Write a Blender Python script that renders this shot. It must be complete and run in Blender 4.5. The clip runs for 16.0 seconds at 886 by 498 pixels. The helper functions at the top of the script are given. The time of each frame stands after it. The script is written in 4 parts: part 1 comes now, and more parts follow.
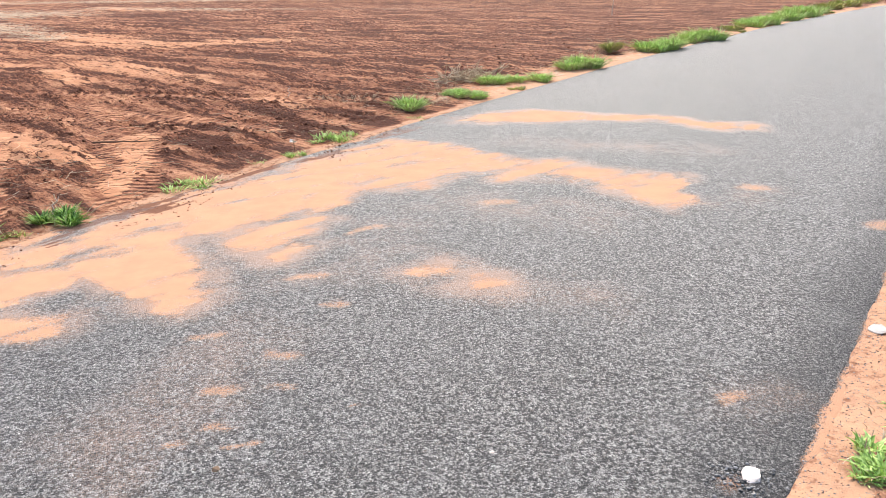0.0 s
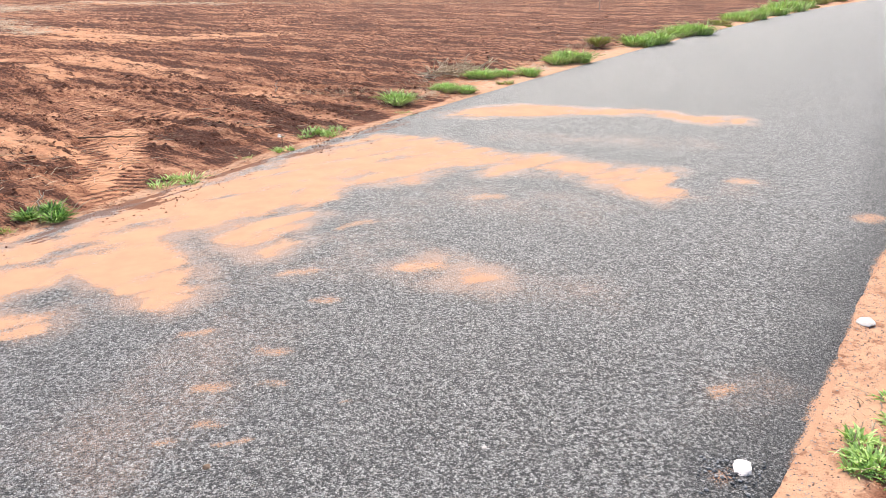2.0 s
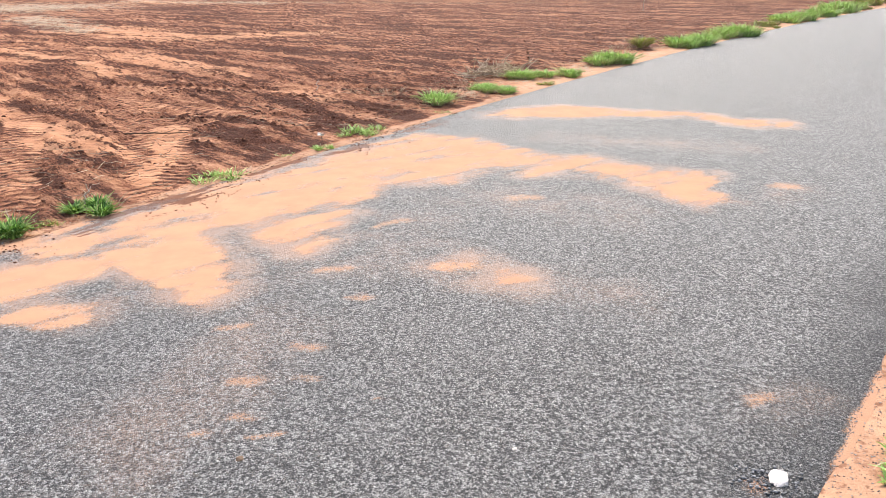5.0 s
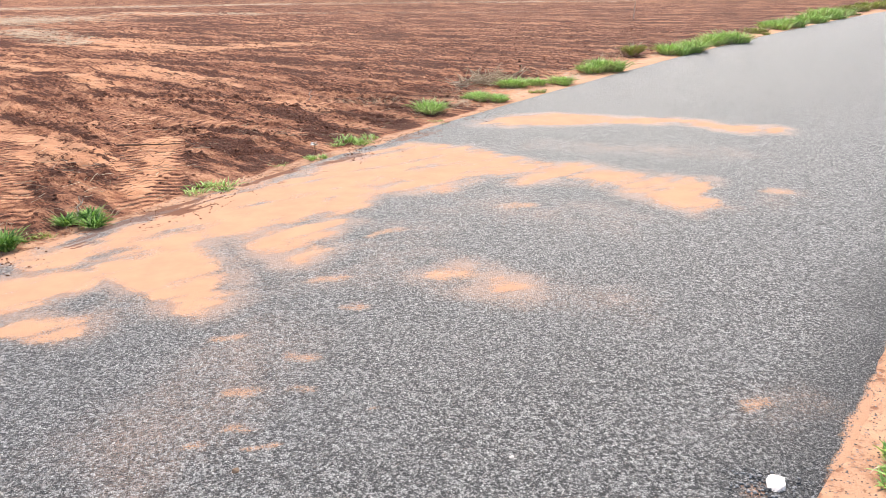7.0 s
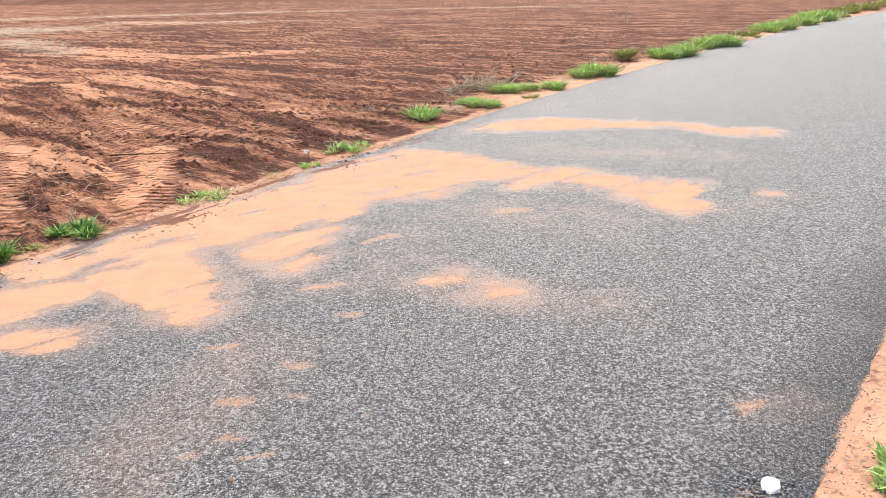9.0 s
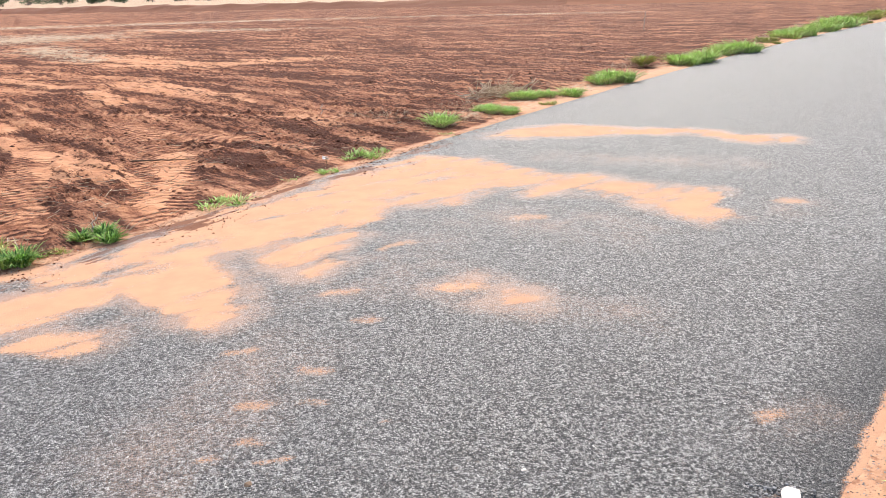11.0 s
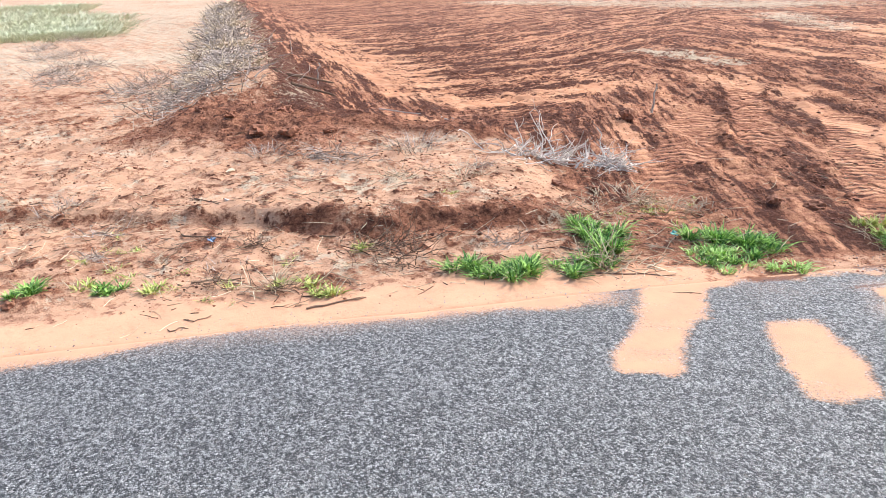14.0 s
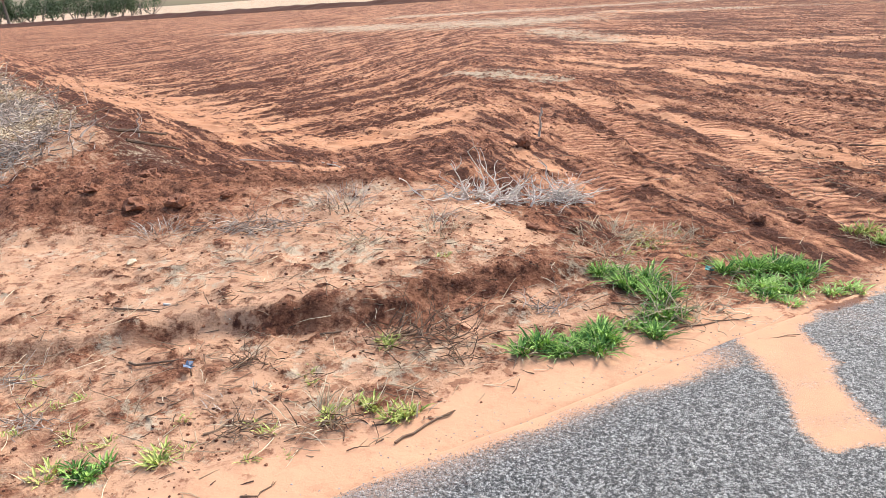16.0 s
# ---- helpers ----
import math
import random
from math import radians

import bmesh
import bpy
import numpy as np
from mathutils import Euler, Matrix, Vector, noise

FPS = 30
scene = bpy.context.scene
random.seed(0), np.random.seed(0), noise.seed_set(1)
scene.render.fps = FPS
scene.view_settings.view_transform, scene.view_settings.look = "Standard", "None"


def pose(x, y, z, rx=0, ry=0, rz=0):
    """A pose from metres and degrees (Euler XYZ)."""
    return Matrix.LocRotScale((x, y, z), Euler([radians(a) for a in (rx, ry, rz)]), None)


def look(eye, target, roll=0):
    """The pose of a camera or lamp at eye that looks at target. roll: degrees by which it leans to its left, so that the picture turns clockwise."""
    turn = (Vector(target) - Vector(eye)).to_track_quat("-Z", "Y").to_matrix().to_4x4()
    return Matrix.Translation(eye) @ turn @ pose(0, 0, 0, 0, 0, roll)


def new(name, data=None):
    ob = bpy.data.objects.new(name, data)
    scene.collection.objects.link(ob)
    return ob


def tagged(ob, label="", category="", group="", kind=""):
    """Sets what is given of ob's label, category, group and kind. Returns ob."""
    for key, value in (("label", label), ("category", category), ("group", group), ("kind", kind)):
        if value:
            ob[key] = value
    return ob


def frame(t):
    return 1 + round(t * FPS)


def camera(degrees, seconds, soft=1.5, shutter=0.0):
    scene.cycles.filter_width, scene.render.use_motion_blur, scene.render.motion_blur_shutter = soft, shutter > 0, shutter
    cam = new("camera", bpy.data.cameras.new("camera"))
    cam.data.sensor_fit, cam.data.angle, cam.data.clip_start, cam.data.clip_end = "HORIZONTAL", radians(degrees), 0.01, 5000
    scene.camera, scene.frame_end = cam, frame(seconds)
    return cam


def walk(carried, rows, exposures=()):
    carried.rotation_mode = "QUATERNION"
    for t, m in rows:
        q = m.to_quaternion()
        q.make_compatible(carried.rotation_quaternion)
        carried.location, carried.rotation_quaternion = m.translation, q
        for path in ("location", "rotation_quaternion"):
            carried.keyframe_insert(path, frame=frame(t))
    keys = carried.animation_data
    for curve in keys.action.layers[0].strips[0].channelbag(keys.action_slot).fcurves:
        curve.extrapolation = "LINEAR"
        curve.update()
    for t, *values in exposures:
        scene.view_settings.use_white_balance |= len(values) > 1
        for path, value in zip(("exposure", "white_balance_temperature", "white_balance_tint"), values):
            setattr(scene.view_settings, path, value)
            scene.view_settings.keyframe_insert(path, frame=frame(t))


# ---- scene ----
cam = camera(61.8, 16.0, soft=0.5)
PATH = [
    (0, (1.805, -1.308, 1.484), (1.666, 0.559, 0.781), -0.3),
    (0.5, (1.808, -1.312, 1.487), (1.688, 0.555, 0.779), -0.4),
    (1, (1.808, -1.311, 1.483), (1.702, 0.555, 0.772), -0.5),
    (1.5, (1.805, -1.308, 1.484), (1.704, 0.558, 0.769), -0.5),
    (2, (1.794, -1.299, 1.481), (1.687, 0.565, 0.765), -0.2),
    (2.5, (1.793, -1.294, 1.482), (1.664, 0.569, 0.765), 0.1),
    (3, (1.79, -1.297, 1.482), (1.631, 0.563, 0.762), 0.3),
    (3.5, (1.798, -1.295, 1.477), (1.611, 0.561, 0.755), 0.2),
    (4, (1.805, -1.297, 1.478), (1.599, 0.556, 0.755), 0.0),
    (6.5, (1.803, -1.302, 1.483), (1.605, 0.562, 0.786), -0.5),
    (7, (1.802, -1.3, 1.48), (1.61, 0.565, 0.786), -0.6),
    (7.5, (1.8, -1.299, 1.482), (1.613, 0.568, 0.789), -0.8),
    (8, (1.808, -1.301, 1.483), (1.627, 0.567, 0.792), -1.1),
    (10.5, (1.815, -1.298, 1.485), (1.624, 0.578, 0.821), -1.5),
    (11, (1.81, -1.306, 1.485), (1.584, 0.567, 0.822), -1.4),
    (11.5, (1.811, -1.309, 1.485), (1.531, 0.555, 0.817), -0.6),
    (11.7, (1.799, -1.314, 1.481), (1.443, 0.534, 0.803), 0.9),
    (11.8, (1.785, -1.321, 1.464), (1.315, 0.497, 0.778), 1.9),
    (11.9, (1.756, -1.327, 1.455), (1.132, 0.439, 0.754), 2.8),
    (12, (1.728, -1.317, 1.434), (0.932, 0.373, 0.719), 3.2),
    (12.2, (1.66, -1.303, 1.414), (0.554, 0.202, 0.696), 3.1),
    (12.5, (1.567, -1.34, 1.421), (0.194, -0.071, 0.714), 2.1),
    (13, (1.349, -1.572, 1.388), (-0.149, -0.485, 0.631), 3.2),
    (13.5, (0.944, -1.668, 1.373), (-0.617, -0.664, 0.627), 1.2),
    (14, (0.426, -1.769, 1.491), (-1.113, -0.698, 0.796), -1.9),
    (14.5, (0.006, -1.987, 1.531), (-1.487, -0.836, 0.865), -3.0),
    (15, (-0.312, -2.101, 1.529), (-1.74, -0.87, 0.862), -3.7),
    (15.5, (-0.749, -2.135, 1.568), (-2.069, -0.79, 0.897), -4.0),
    (16, (-1.041, -2.208, 1.575), (-2.166, -0.694, 0.91), -3.9),
]
walk(cam, [(t, look(eye, target, roll)) for t, eye, target, roll in PATH], exposures=[(0.0, 0.89, 6650, 10), (11.8, 0.90, 6650, 10), (13.0, 1.12, 6500, 10), (14.4, 1.03, 6100, 8), (16.0, 0.93, 6450, 8)])

# ---- world and sun ----
SUN_FROM = Vector((0.02, 0.68, 0.73)).normalized()
world = bpy.data.worlds.new("sky")
scene.world = world
world.use_nodes = True
wn, wl = world.node_tree.nodes, world.node_tree.links
sky = wn.new("ShaderNodeTexSky")
sky.sky_type, sky.sun_disc = "NISHITA", False
sky.sun_elevation = math.asin(SUN_FROM.z)
sky.sun_rotation = math.atan2(SUN_FROM.x, SUN_FROM.y)
sky.dust_density = 3.0
wl.new(sky.outputs[0], wn["Background"].inputs[0])
wn["Background"].inputs[1].default_value = 0.15
sun_data = bpy.data.lights.new("sun", "SUN")
sun_data.energy, sun_data.angle, sun_data.color = 2.0, radians(18.0), (1.0, 0.955, 0.90)
sun = new("sun", sun_data)
sun.matrix_world = look(SUN_FROM * 50, (0, 0, 0))


# ---- numeric helpers ----
def lattice(ix, iy, seed):
    h = (ix.astype(np.int64) * 374761393 + iy.astype(np.int64) * 668265263 + seed * 974634777) & 0xFFFFFFFF
    h = ((h ^ (h >> 13)) * 1274126177) & 0xFFFFFFFF
    return ((h ^ (h >> 16)) & 0xFFFF) / 65535.0


def value_noise(x, y, seed=0):
    """Smooth noise in 0..1."""
    ix, iy = np.floor(x), np.floor(y)
    fx, fy = x - ix, y - iy
    fx, fy = fx * fx * (3 - 2 * fx), fy * fy * (3 - 2 * fy)
    a, b = lattice(ix, iy, seed), lattice(ix + 1, iy, seed)
    c, d = lattice(ix, iy + 1, seed), lattice(ix + 1, iy + 1, seed)
    return (a * (1 - fx) + b * fx) * (1 - fy) + (c * (1 - fx) + d * fx) * fy


def fractal(x, y, seed=0, octaves=4):
    total, amp, norm = 0, 1.0, 0
    for k in range(octaves):
        total = total + amp * value_noise(x * 2 ** k + 17.3 * k, y * 2 ** k - 9.1 * k, seed + k)
        norm += amp
        amp *= 0.55
    return total / norm


def ramp(v, lo, hi):
    t = np.clip((v - lo) / (hi - lo), 0, 1)
    return t * t * (3 - 2 * t)


def left_edge(y):
    """x of the road's field-side edge."""
    yy = np.clip(y, -60, 60)
    return -2.28 + 0.47 * yy + 0.0042 * yy * yy + (y - yy) * 0.9


def right_edge(y):
    return left_edge(y) + 4.66 + 0.145 * np.clip(y, -3, 4)


def capsule(x, y, x0, y0, x1, y1, r0, r1):
    """Distance beyond a tapering band from one end to the other, in units of its half width (0 inside the core, 1 at the rim)."""
    dx, dy = x1 - x0, y1 - y0
    t = np.clip(((x - x0) * dx + (y - y0) * dy) / (dx * dx + dy * dy + 1e-9), 0, 1)
    return np.hypot(x - x0 - t * dx, y - y0 - t * dy) / (r0 + (r1 - r0) * t)


def bands(x, y, rows, soft=0.5):
    """Union of bands, 1 in their cores and 0 outside."""
    out = np.zeros_like(x)
    for row in rows:
        out = np.maximum(out, 1 - ramp(capsule(x, y, *row[:6]), 1 - soft, 1 + soft))
    return out


# ---- material helpers ----
def material(name, roughness=0.9, specular=0.3):
    m = bpy.data.materials.new(name)
    m.use_nodes = True
    b = m.node_tree.nodes["Principled BSDF"]
    b.inputs["Roughness"].default_value = roughness
    b.inputs["Specular IOR Level"].default_value = specular
    return m, m.node_tree.nodes, m.node_tree.links, b


def node(nodes, links, kind, inputs=(), **settings):
    n = nodes.new(kind)
    for key, value in settings.items():
        setattr(n, key, value)
    for key, value in dict(inputs).items():
        if isinstance(value, bpy.types.NodeSocket):
            links.new(value, n.inputs[key])
        else:
            n.inputs[key].default_value = value
    return n


def mix(nodes, links, fac, a, b, blend="MIX"):
    n = nodes.new("ShaderNodeMix")
    n.data_type, n.blend_type = "RGBA", blend
    for key, value in ((0, fac), (6, a), (7, b)):
        if isinstance(value, bpy.types.NodeSocket):
            links.new(value, n.inputs[key])
        else:
            n.inputs[key].default_value = (*value, 1) if isinstance(value, tuple) and len(value) == 3 else value
    return n.outputs[2]


def stepped(nodes, links, value, lo, hi, out_lo=0.0, out_hi=1.0):
    n = nodes.new("ShaderNodeMapRange")
    n.interpolation_type = "SMOOTHSTEP"
    links.new(value, n.inputs[0])
    for k, v in zip((1, 2, 3, 4), (lo, hi, out_lo, out_hi)):
        n.inputs[k].default_value = v
    return n.outputs[0]


def calc(nodes, links, op, a, b):
    n = nodes.new("ShaderNodeMath")
    n.operation = op
    for k, value in enumerate((a, b)):
        if isinstance(value, bpy.types.NodeSocket):
            links.new(value, n.inputs[k])
        else:
            n.inputs[k].default_value = value
    return n.outputs[0]


def noise_at(nodes, links, where, scale, detail=4.0, rough=0.6):
    return node(nodes, links, "ShaderNodeTexNoise", {"Vector": where, "Scale": scale, "Detail": detail, "Roughness": rough}).outputs["Fac"]


SAND = (0.59, 0.335, 0.20)


def soil_material():
    m, n, l, b = material("red_soil", 0.95, 0.12)
    where = n.new("ShaderNodeNewGeometry").outputs["Position"]
    sand = node(n, l, "ShaderNodeAttribute", attribute_name="sand").outputs["Fac"]
    darkening = node(n, l, "ShaderNodeAttribute", attribute_name="darkening").outputs["Fac"]
    straw = node(n, l, "ShaderNodeAttribute", attribute_name="straw").outputs["Fac"]
    field = node(n, l, "ShaderNodeAttribute", attribute_name="field").outputs["Fac"]
    shift = node(n, l, "ShaderNodeCombineXYZ", {0: node(n, l, "ShaderNodeAttribute", attribute_name="sway").outputs["Fac"]}).outputs[0]
    bent = node(n, l, "ShaderNodeVectorMath", {0: where, 1: shift}, operation="SUBTRACT").outputs[0]
    run = None
    for angle, key in ((-20, ""), (90, "rows"), (-38, "fan"), (-28, "edge")):
        turned = node(n, l, "ShaderNodeMapping", {"Vector": bent if angle == 90 else where, "Rotation": (0, 0, radians(angle)), "Scale": (7.0, 0.5, 1.0)}, vector_type="TEXTURE").outputs[0]
        both = calc(n, l, "ADD", calc(n, l, "MULTIPLY", noise_at(n, l, turned, 1.6, 8.0, 0.72), 0.58), calc(n, l, "MULTIPLY", noise_at(n, l, turned, 6.5, 6.0, 0.78), 0.42))
        if run is None:
            run = both
        else:
            share = node(n, l, "ShaderNodeAttribute", attribute_name=key).outputs["Fac"]
            run = mix(n, l, share, run, both)
    run = calc(n, l, "ADD", calc(n, l, "MULTIPLY", run, 0.78), calc(n, l, "MULTIPLY", noise_at(n, l, where, 10.0, 8.0, 0.88), 0.22))
    fine = noise_at(n, l, where, 38.0, 6.0, 0.7)
    crumb = noise_at(n, l, where, 11.0, 8.0, 0.74)
    broad = noise_at(n, l, where, 2.3, 5.0, 0.6)
    red = mix(n, l, stepped(n, l, broad, 0.3, 0.7), (0.36, 0.147, 0.080), (0.53, 0.25, 0.142))
    red = mix(n, l, stepped(n, l, fine, 0.40, 0.65), red, (0.25, 0.098, 0.056))
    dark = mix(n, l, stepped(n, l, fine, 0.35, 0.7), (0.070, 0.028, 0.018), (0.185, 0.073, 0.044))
    light = mix(n, l, stepped(n, l, broad, 0.25, 0.75), (0.49, 0.275, 0.165), (0.56, 0.33, 0.205))
    light = mix(n, l, stepped(n, l, crumb, 0.53, 0.66, 0.0, 0.40), light, (0.40, 0.19, 0.115))
    light = mix(n, l, stepped(n, l, fine, 0.57, 0.66, 0.0, 0.7), light, (0.17, 0.07, 0.042))
    mottle = noise_at(n, l, where, 8.5, 7.0, 0.66)
    light = mix(n, l, stepped(n, l, mottle, 0.535, 0.60, 0.0, 0.75), light, mix(n, l, stepped(n, l, fine, 0.4, 0.6), (0.27, 0.11, 0.062), (0.14, 0.055, 0.034)))
    light = mix(n, l, stepped(n, l, calc(n, l, "ADD", field, node(n, l, "ShaderNodeAttribute", attribute_name="press").outputs["Fac"]), 0.0, 0.3), light, mix(n, l, stepped(n, l, broad, 0.3, 0.7), (0.50, 0.235, 0.125), (0.58, 0.30, 0.17)))
    smear = node(n, l, "ShaderNodeMapping", {"Vector": where, "Rotation": (0, 0, radians(52)), "Scale": (2.2, 1.0, 1.0)}, vector_type="TEXTURE").outputs[0]
    light = mix(n, l, stepped(n, l, noise_at(n, l, smear, 4.2, 9.0, 0.78), 0.54, 0.62, 0.0, 0.62), light, (0.25, 0.115, 0.07))
    silt = node(n, l, "ShaderNodeAttribute", attribute_name="silt").outputs["Fac"]
    light = mix(n, l, stepped(n, l, calc(n, l, "ADD", silt, stepped(n, l, crumb, 0.3, 0.7, 0.25, -0.25)), 0.35, 0.65), light, mix(n, l, stepped(n, l, broad, 0.3, 0.7), (0.57, 0.315, 0.19), (0.62, 0.352, 0.213)))
    light = mix(n, l, calc(n, l, "MULTIPLY", silt, stepped(n, l, noise_at(n, l, where, 6.0, 9.0, 0.8), 0.50, 0.64, 0.0, 0.5)), light, (0.42, 0.215, 0.125))
    drilled = node(n, l, "ShaderNodeAttribute", attribute_name="rows").outputs["Fac"]
    swing = calc(n, l, "MULTIPLY", calc(n, l, "MULTIPLY", field, stepped(n, l, drilled, 0, 1, 1.0, 1.35)), stepped(n, l, run, 0.45, 0.56, -1.1, 1.15))
    press = node(n, l, "ShaderNodeAttribute", attribute_name="press").outputs["Fac"]
    lug = node(n, l, "ShaderNodeAttribute", attribute_name="lug").outputs["Fac"]
    bars = calc(n, l, "SINE", calc(n, l, "MULTIPLY", calc(n, l, "ADD", lug, calc(n, l, "MULTIPLY", crumb, 0.075)), 2 * math.pi / 0.10), 0.0)
    bars = calc(n, l, "MULTIPLY", bars, calc(n, l, "MULTIPLY", press, stepped(n, l, broad, 0.35, 0.55, 0.3, 1.0)))
    # lug prints: their relief shading is also put into the soil colour
    swing = calc(n, l, "ADD", swing, calc(n, l, "MULTIPLY", bars, calc(n, l, "MULTIPLY", crumb, 1.0)))
    ragged2 = calc(n, l, "ADD", darkening, stepped(n, l, crumb, 0.3, 0.7, -0.5, 0.5))
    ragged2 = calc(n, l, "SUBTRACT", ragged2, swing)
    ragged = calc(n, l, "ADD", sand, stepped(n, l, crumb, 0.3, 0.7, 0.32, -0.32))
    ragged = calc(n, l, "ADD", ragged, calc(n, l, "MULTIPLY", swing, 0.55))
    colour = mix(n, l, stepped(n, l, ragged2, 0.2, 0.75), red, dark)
    colour = mix(n, l, stepped(n, l, ragged, 0.40, 0.68), colour, light)
    litter = calc(n, l, "ADD", straw, stepped(n, l, calc(n, l, "ADD", calc(n, l, "MULTIPLY", noise_at(n, l, where, 14.0, 8.0, 0.85), 0.6), calc(n, l, "MULTIPLY", noise_at(n, l, where, 3.2, 6.0, 0.75), 0.4)), 0.38, 0.62, -0.62, 0.42))
    colour = mix(n, l, stepped(n, l, litter, 0.35, 0.6), colour, (0.50, 0.385, 0.27))
    l.new(colour, b.inputs["Base Color"])
    h = calc(n, l, "ADD", calc(n, l, "ADD", calc(n, l, "MULTIPLY", crumb, 3.0), calc(n, l, "MULTIPLY", bars, 0.6)), calc(n, l, "ADD", fine, calc(n, l, "MULTIPLY", noise_at(n, l, where, 150.0, 3.0, 0.6), 0.4)))
    bump = node(n, l, "ShaderNodeBump", {"Height": h, "Strength": stepped(n, l, calc(n, l, "ADD", ragged, silt), 0.4, 1.1, 0.95, 0.22), "Distance": 0.022})
    l.new(bump.outputs[0], b.inputs["Normal"])
    return m


def road_material():
    m, n, l, b = material("chip_sealed_asphalt", 0.6, 0.5)
    where = n.new("ShaderNodeNewGeometry").outputs["Position"]
    sand = node(n, l, "ShaderNodeAttribute", attribute_name="sand").outputs["Fac"]
    dust = node(n, l, "ShaderNodeAttribute", attribute_name="dust").outputs["Fac"]
    warp = node(n, l, "ShaderNodeTexNoise", {"Vector": where, "Scale": 90.0, "Detail": 2.0})
    moved = node(n, l, "ShaderNodeVectorMath", {0: where, 1: node(n, l, "ShaderNodeVectorMath", {0: warp.outputs["Color"], 1: (0.006, 0.006, 0.0)}, operation="MULTIPLY").outputs[0]}, operation="ADD").outputs[0]
    chips = node(n, l, "ShaderNodeTexVoronoi", {"Vector": moved, "Scale": 118.0, "Randomness": 1.0})
    tone = node(n, l, "ShaderNodeSeparateColor", {0: chips.outputs["Color"]}).outputs[0]
    tone2 = node(n, l, "ShaderNodeSeparateColor", {0: chips.outputs["Color"]}).outputs[1]
    rims = node(n, l, "ShaderNodeTexVoronoi", {"Vector": moved, "Scale": 118.0, "Randomness": 1.0}, feature="DISTANCE_TO_EDGE").outputs["Distance"]
    dome = stepped(n, l, rims, 0.03, 0.26)
    grit = noise_at(n, l, where, 420.0, 2.0, 0.6)
    broad = noise_at(n, l, where, 0.9, 4.0, 0.6)
    stone = mix(n, l, stepped(n, l, calc(n, l, "ADD", calc(n, l, "MULTIPLY", tone, 0.75), calc(n, l, "MULTIPLY", grit, 0.4)), 0.36, 0.74), (0.030, 0.030, 0.030), (0.47, 0.46, 0.44))
    stone = mix(n, l, stepped(n, l, tone2, 0.86, 0.97), stone, (0.70, 0.68, 0.65))
    stone = mix(n, l, stepped(n, l, tone2, 0.22, 0.05, 0.0, 0.6), stone, (0.24, 0.185, 0.145))
    grey = mix(n, l, stepped(n, l, dome, 0.05, 0.45), (0.030, 0.030, 0.030), stone)
    pepper = noise_at(n, l, where, 88.0, 4.0, 0.9)
    grey = mix(n, l, stepped(n, l, pepper, 0.50, 0.545, 0.0, 0.9), grey, (0.018, 0.018, 0.018))
    grey = mix(n, l, stepped(n, l, pepper, 0.47, 0.42, 0.0, 0.8), grey, (0.42, 0.405, 0.385))
    gaps = noise_at(n, l, where, 50.0, 5.0, 0.85)
    grey = mix(n, l, stepped(n, l, gaps, 0.52, 0.57, 0.0, 0.76), grey, (0.020, 0.020, 0.020))
    grey = mix(n, l, stepped(n, l, gaps, 0.46, 0.40, 0.0, 0.5), grey, (0.46, 0.445, 0.42))
    bare = node(n, l, "ShaderNodeAttribute", attribute_name="bare").outputs["Fac"]
    grey = mix(n, l, calc(n, l, "MULTIPLY", bare, stepped(n, l, pepper, 0.42, 0.50, 0.25, 0.85)), grey, (0.022, 0.021, 0.021))
    worn = stepped(n, l, noise_at(n, l, where, 3.5, 5.0, 0.65), 0.52, 0.70, 0.0, 0.16)
    grey = mix(n, l, worn, grey, (0.21, 0.20, 0.19))
    grey = mix(n, l, stepped(n, l, broad, 0.40, 0.7, 0.0, 0.10), grey, (0.17, 0.167, 0.162))
    cover = calc(n, l, "ADD", dust, calc(n, l, "MULTIPLY", noise_at(n, l, where, 30.0, 4.0, 0.7), 0.5))
    cover = calc(n, l, "SUBTRACT", cover, calc(n, l, "MULTIPLY", dome, 0.35))
    grey = mix(n, l, stepped(n, l, cover, 0.3, 0.9, 0.0, 0.8), grey, (0.47, 0.30, 0.215))
    deep = calc(n, l, "ADD", sand, calc(n, l, "MULTIPLY", noise_at(n, l, where, 20.0, 9.0, 0.88), 1.15))
    deep = calc(n, l, "SUBTRACT", deep, 0.30)
    deep = calc(n, l, "SUBTRACT", deep, calc(n, l, "MULTIPLY", dome, 0.42))
    full = stepped(n, l, deep, 0.36, 0.78)
    drift = mix(n, l, stepped(n, l, noise_at(n, l, where, 5.0, 5.0, 0.65), 0.3, 0.7), (0.54, 0.295, 0.18), SAND)
    soil = node(n, l, "ShaderNodeAttribute", attribute_name="mud").outputs["Fac"]
    soil = stepped(n, l, calc(n, l, "ADD", soil, stepped(n, l, noise_at(n, l, where, 34.0, 6.0, 0.8), 0.35, 0.65, -0.45, 0.3)), 0.3, 0.5, 0.0, 0.9)
    l.new(mix(n, l, soil, mix(n, l, full, grey, drift), (0.17, 0.072, 0.043)), b.inputs["Base Color"])
    l.new(stepped(n, l, full, 0, 1, 0.58, 0.95), b.inputs["Roughness"])
    l.new(stepped(n, l, full, 0, 1, 0.4, 0.1), b.inputs["Specular IOR Level"])
    relief = calc(n, l, "MULTIPLY", calc(n, l, "SUBTRACT", dome, calc(n, l, "MULTIPLY", pepper, 2.0)), stepped(n, l, full, 0, 1, 1.0, 0.08))
    bump = node(n, l, "ShaderNodeBump", {"Height": relief, "Strength": 0.66, "Distance": 0.005})
    l.new(bump.outputs[0], b.inputs["Normal"])
    return m


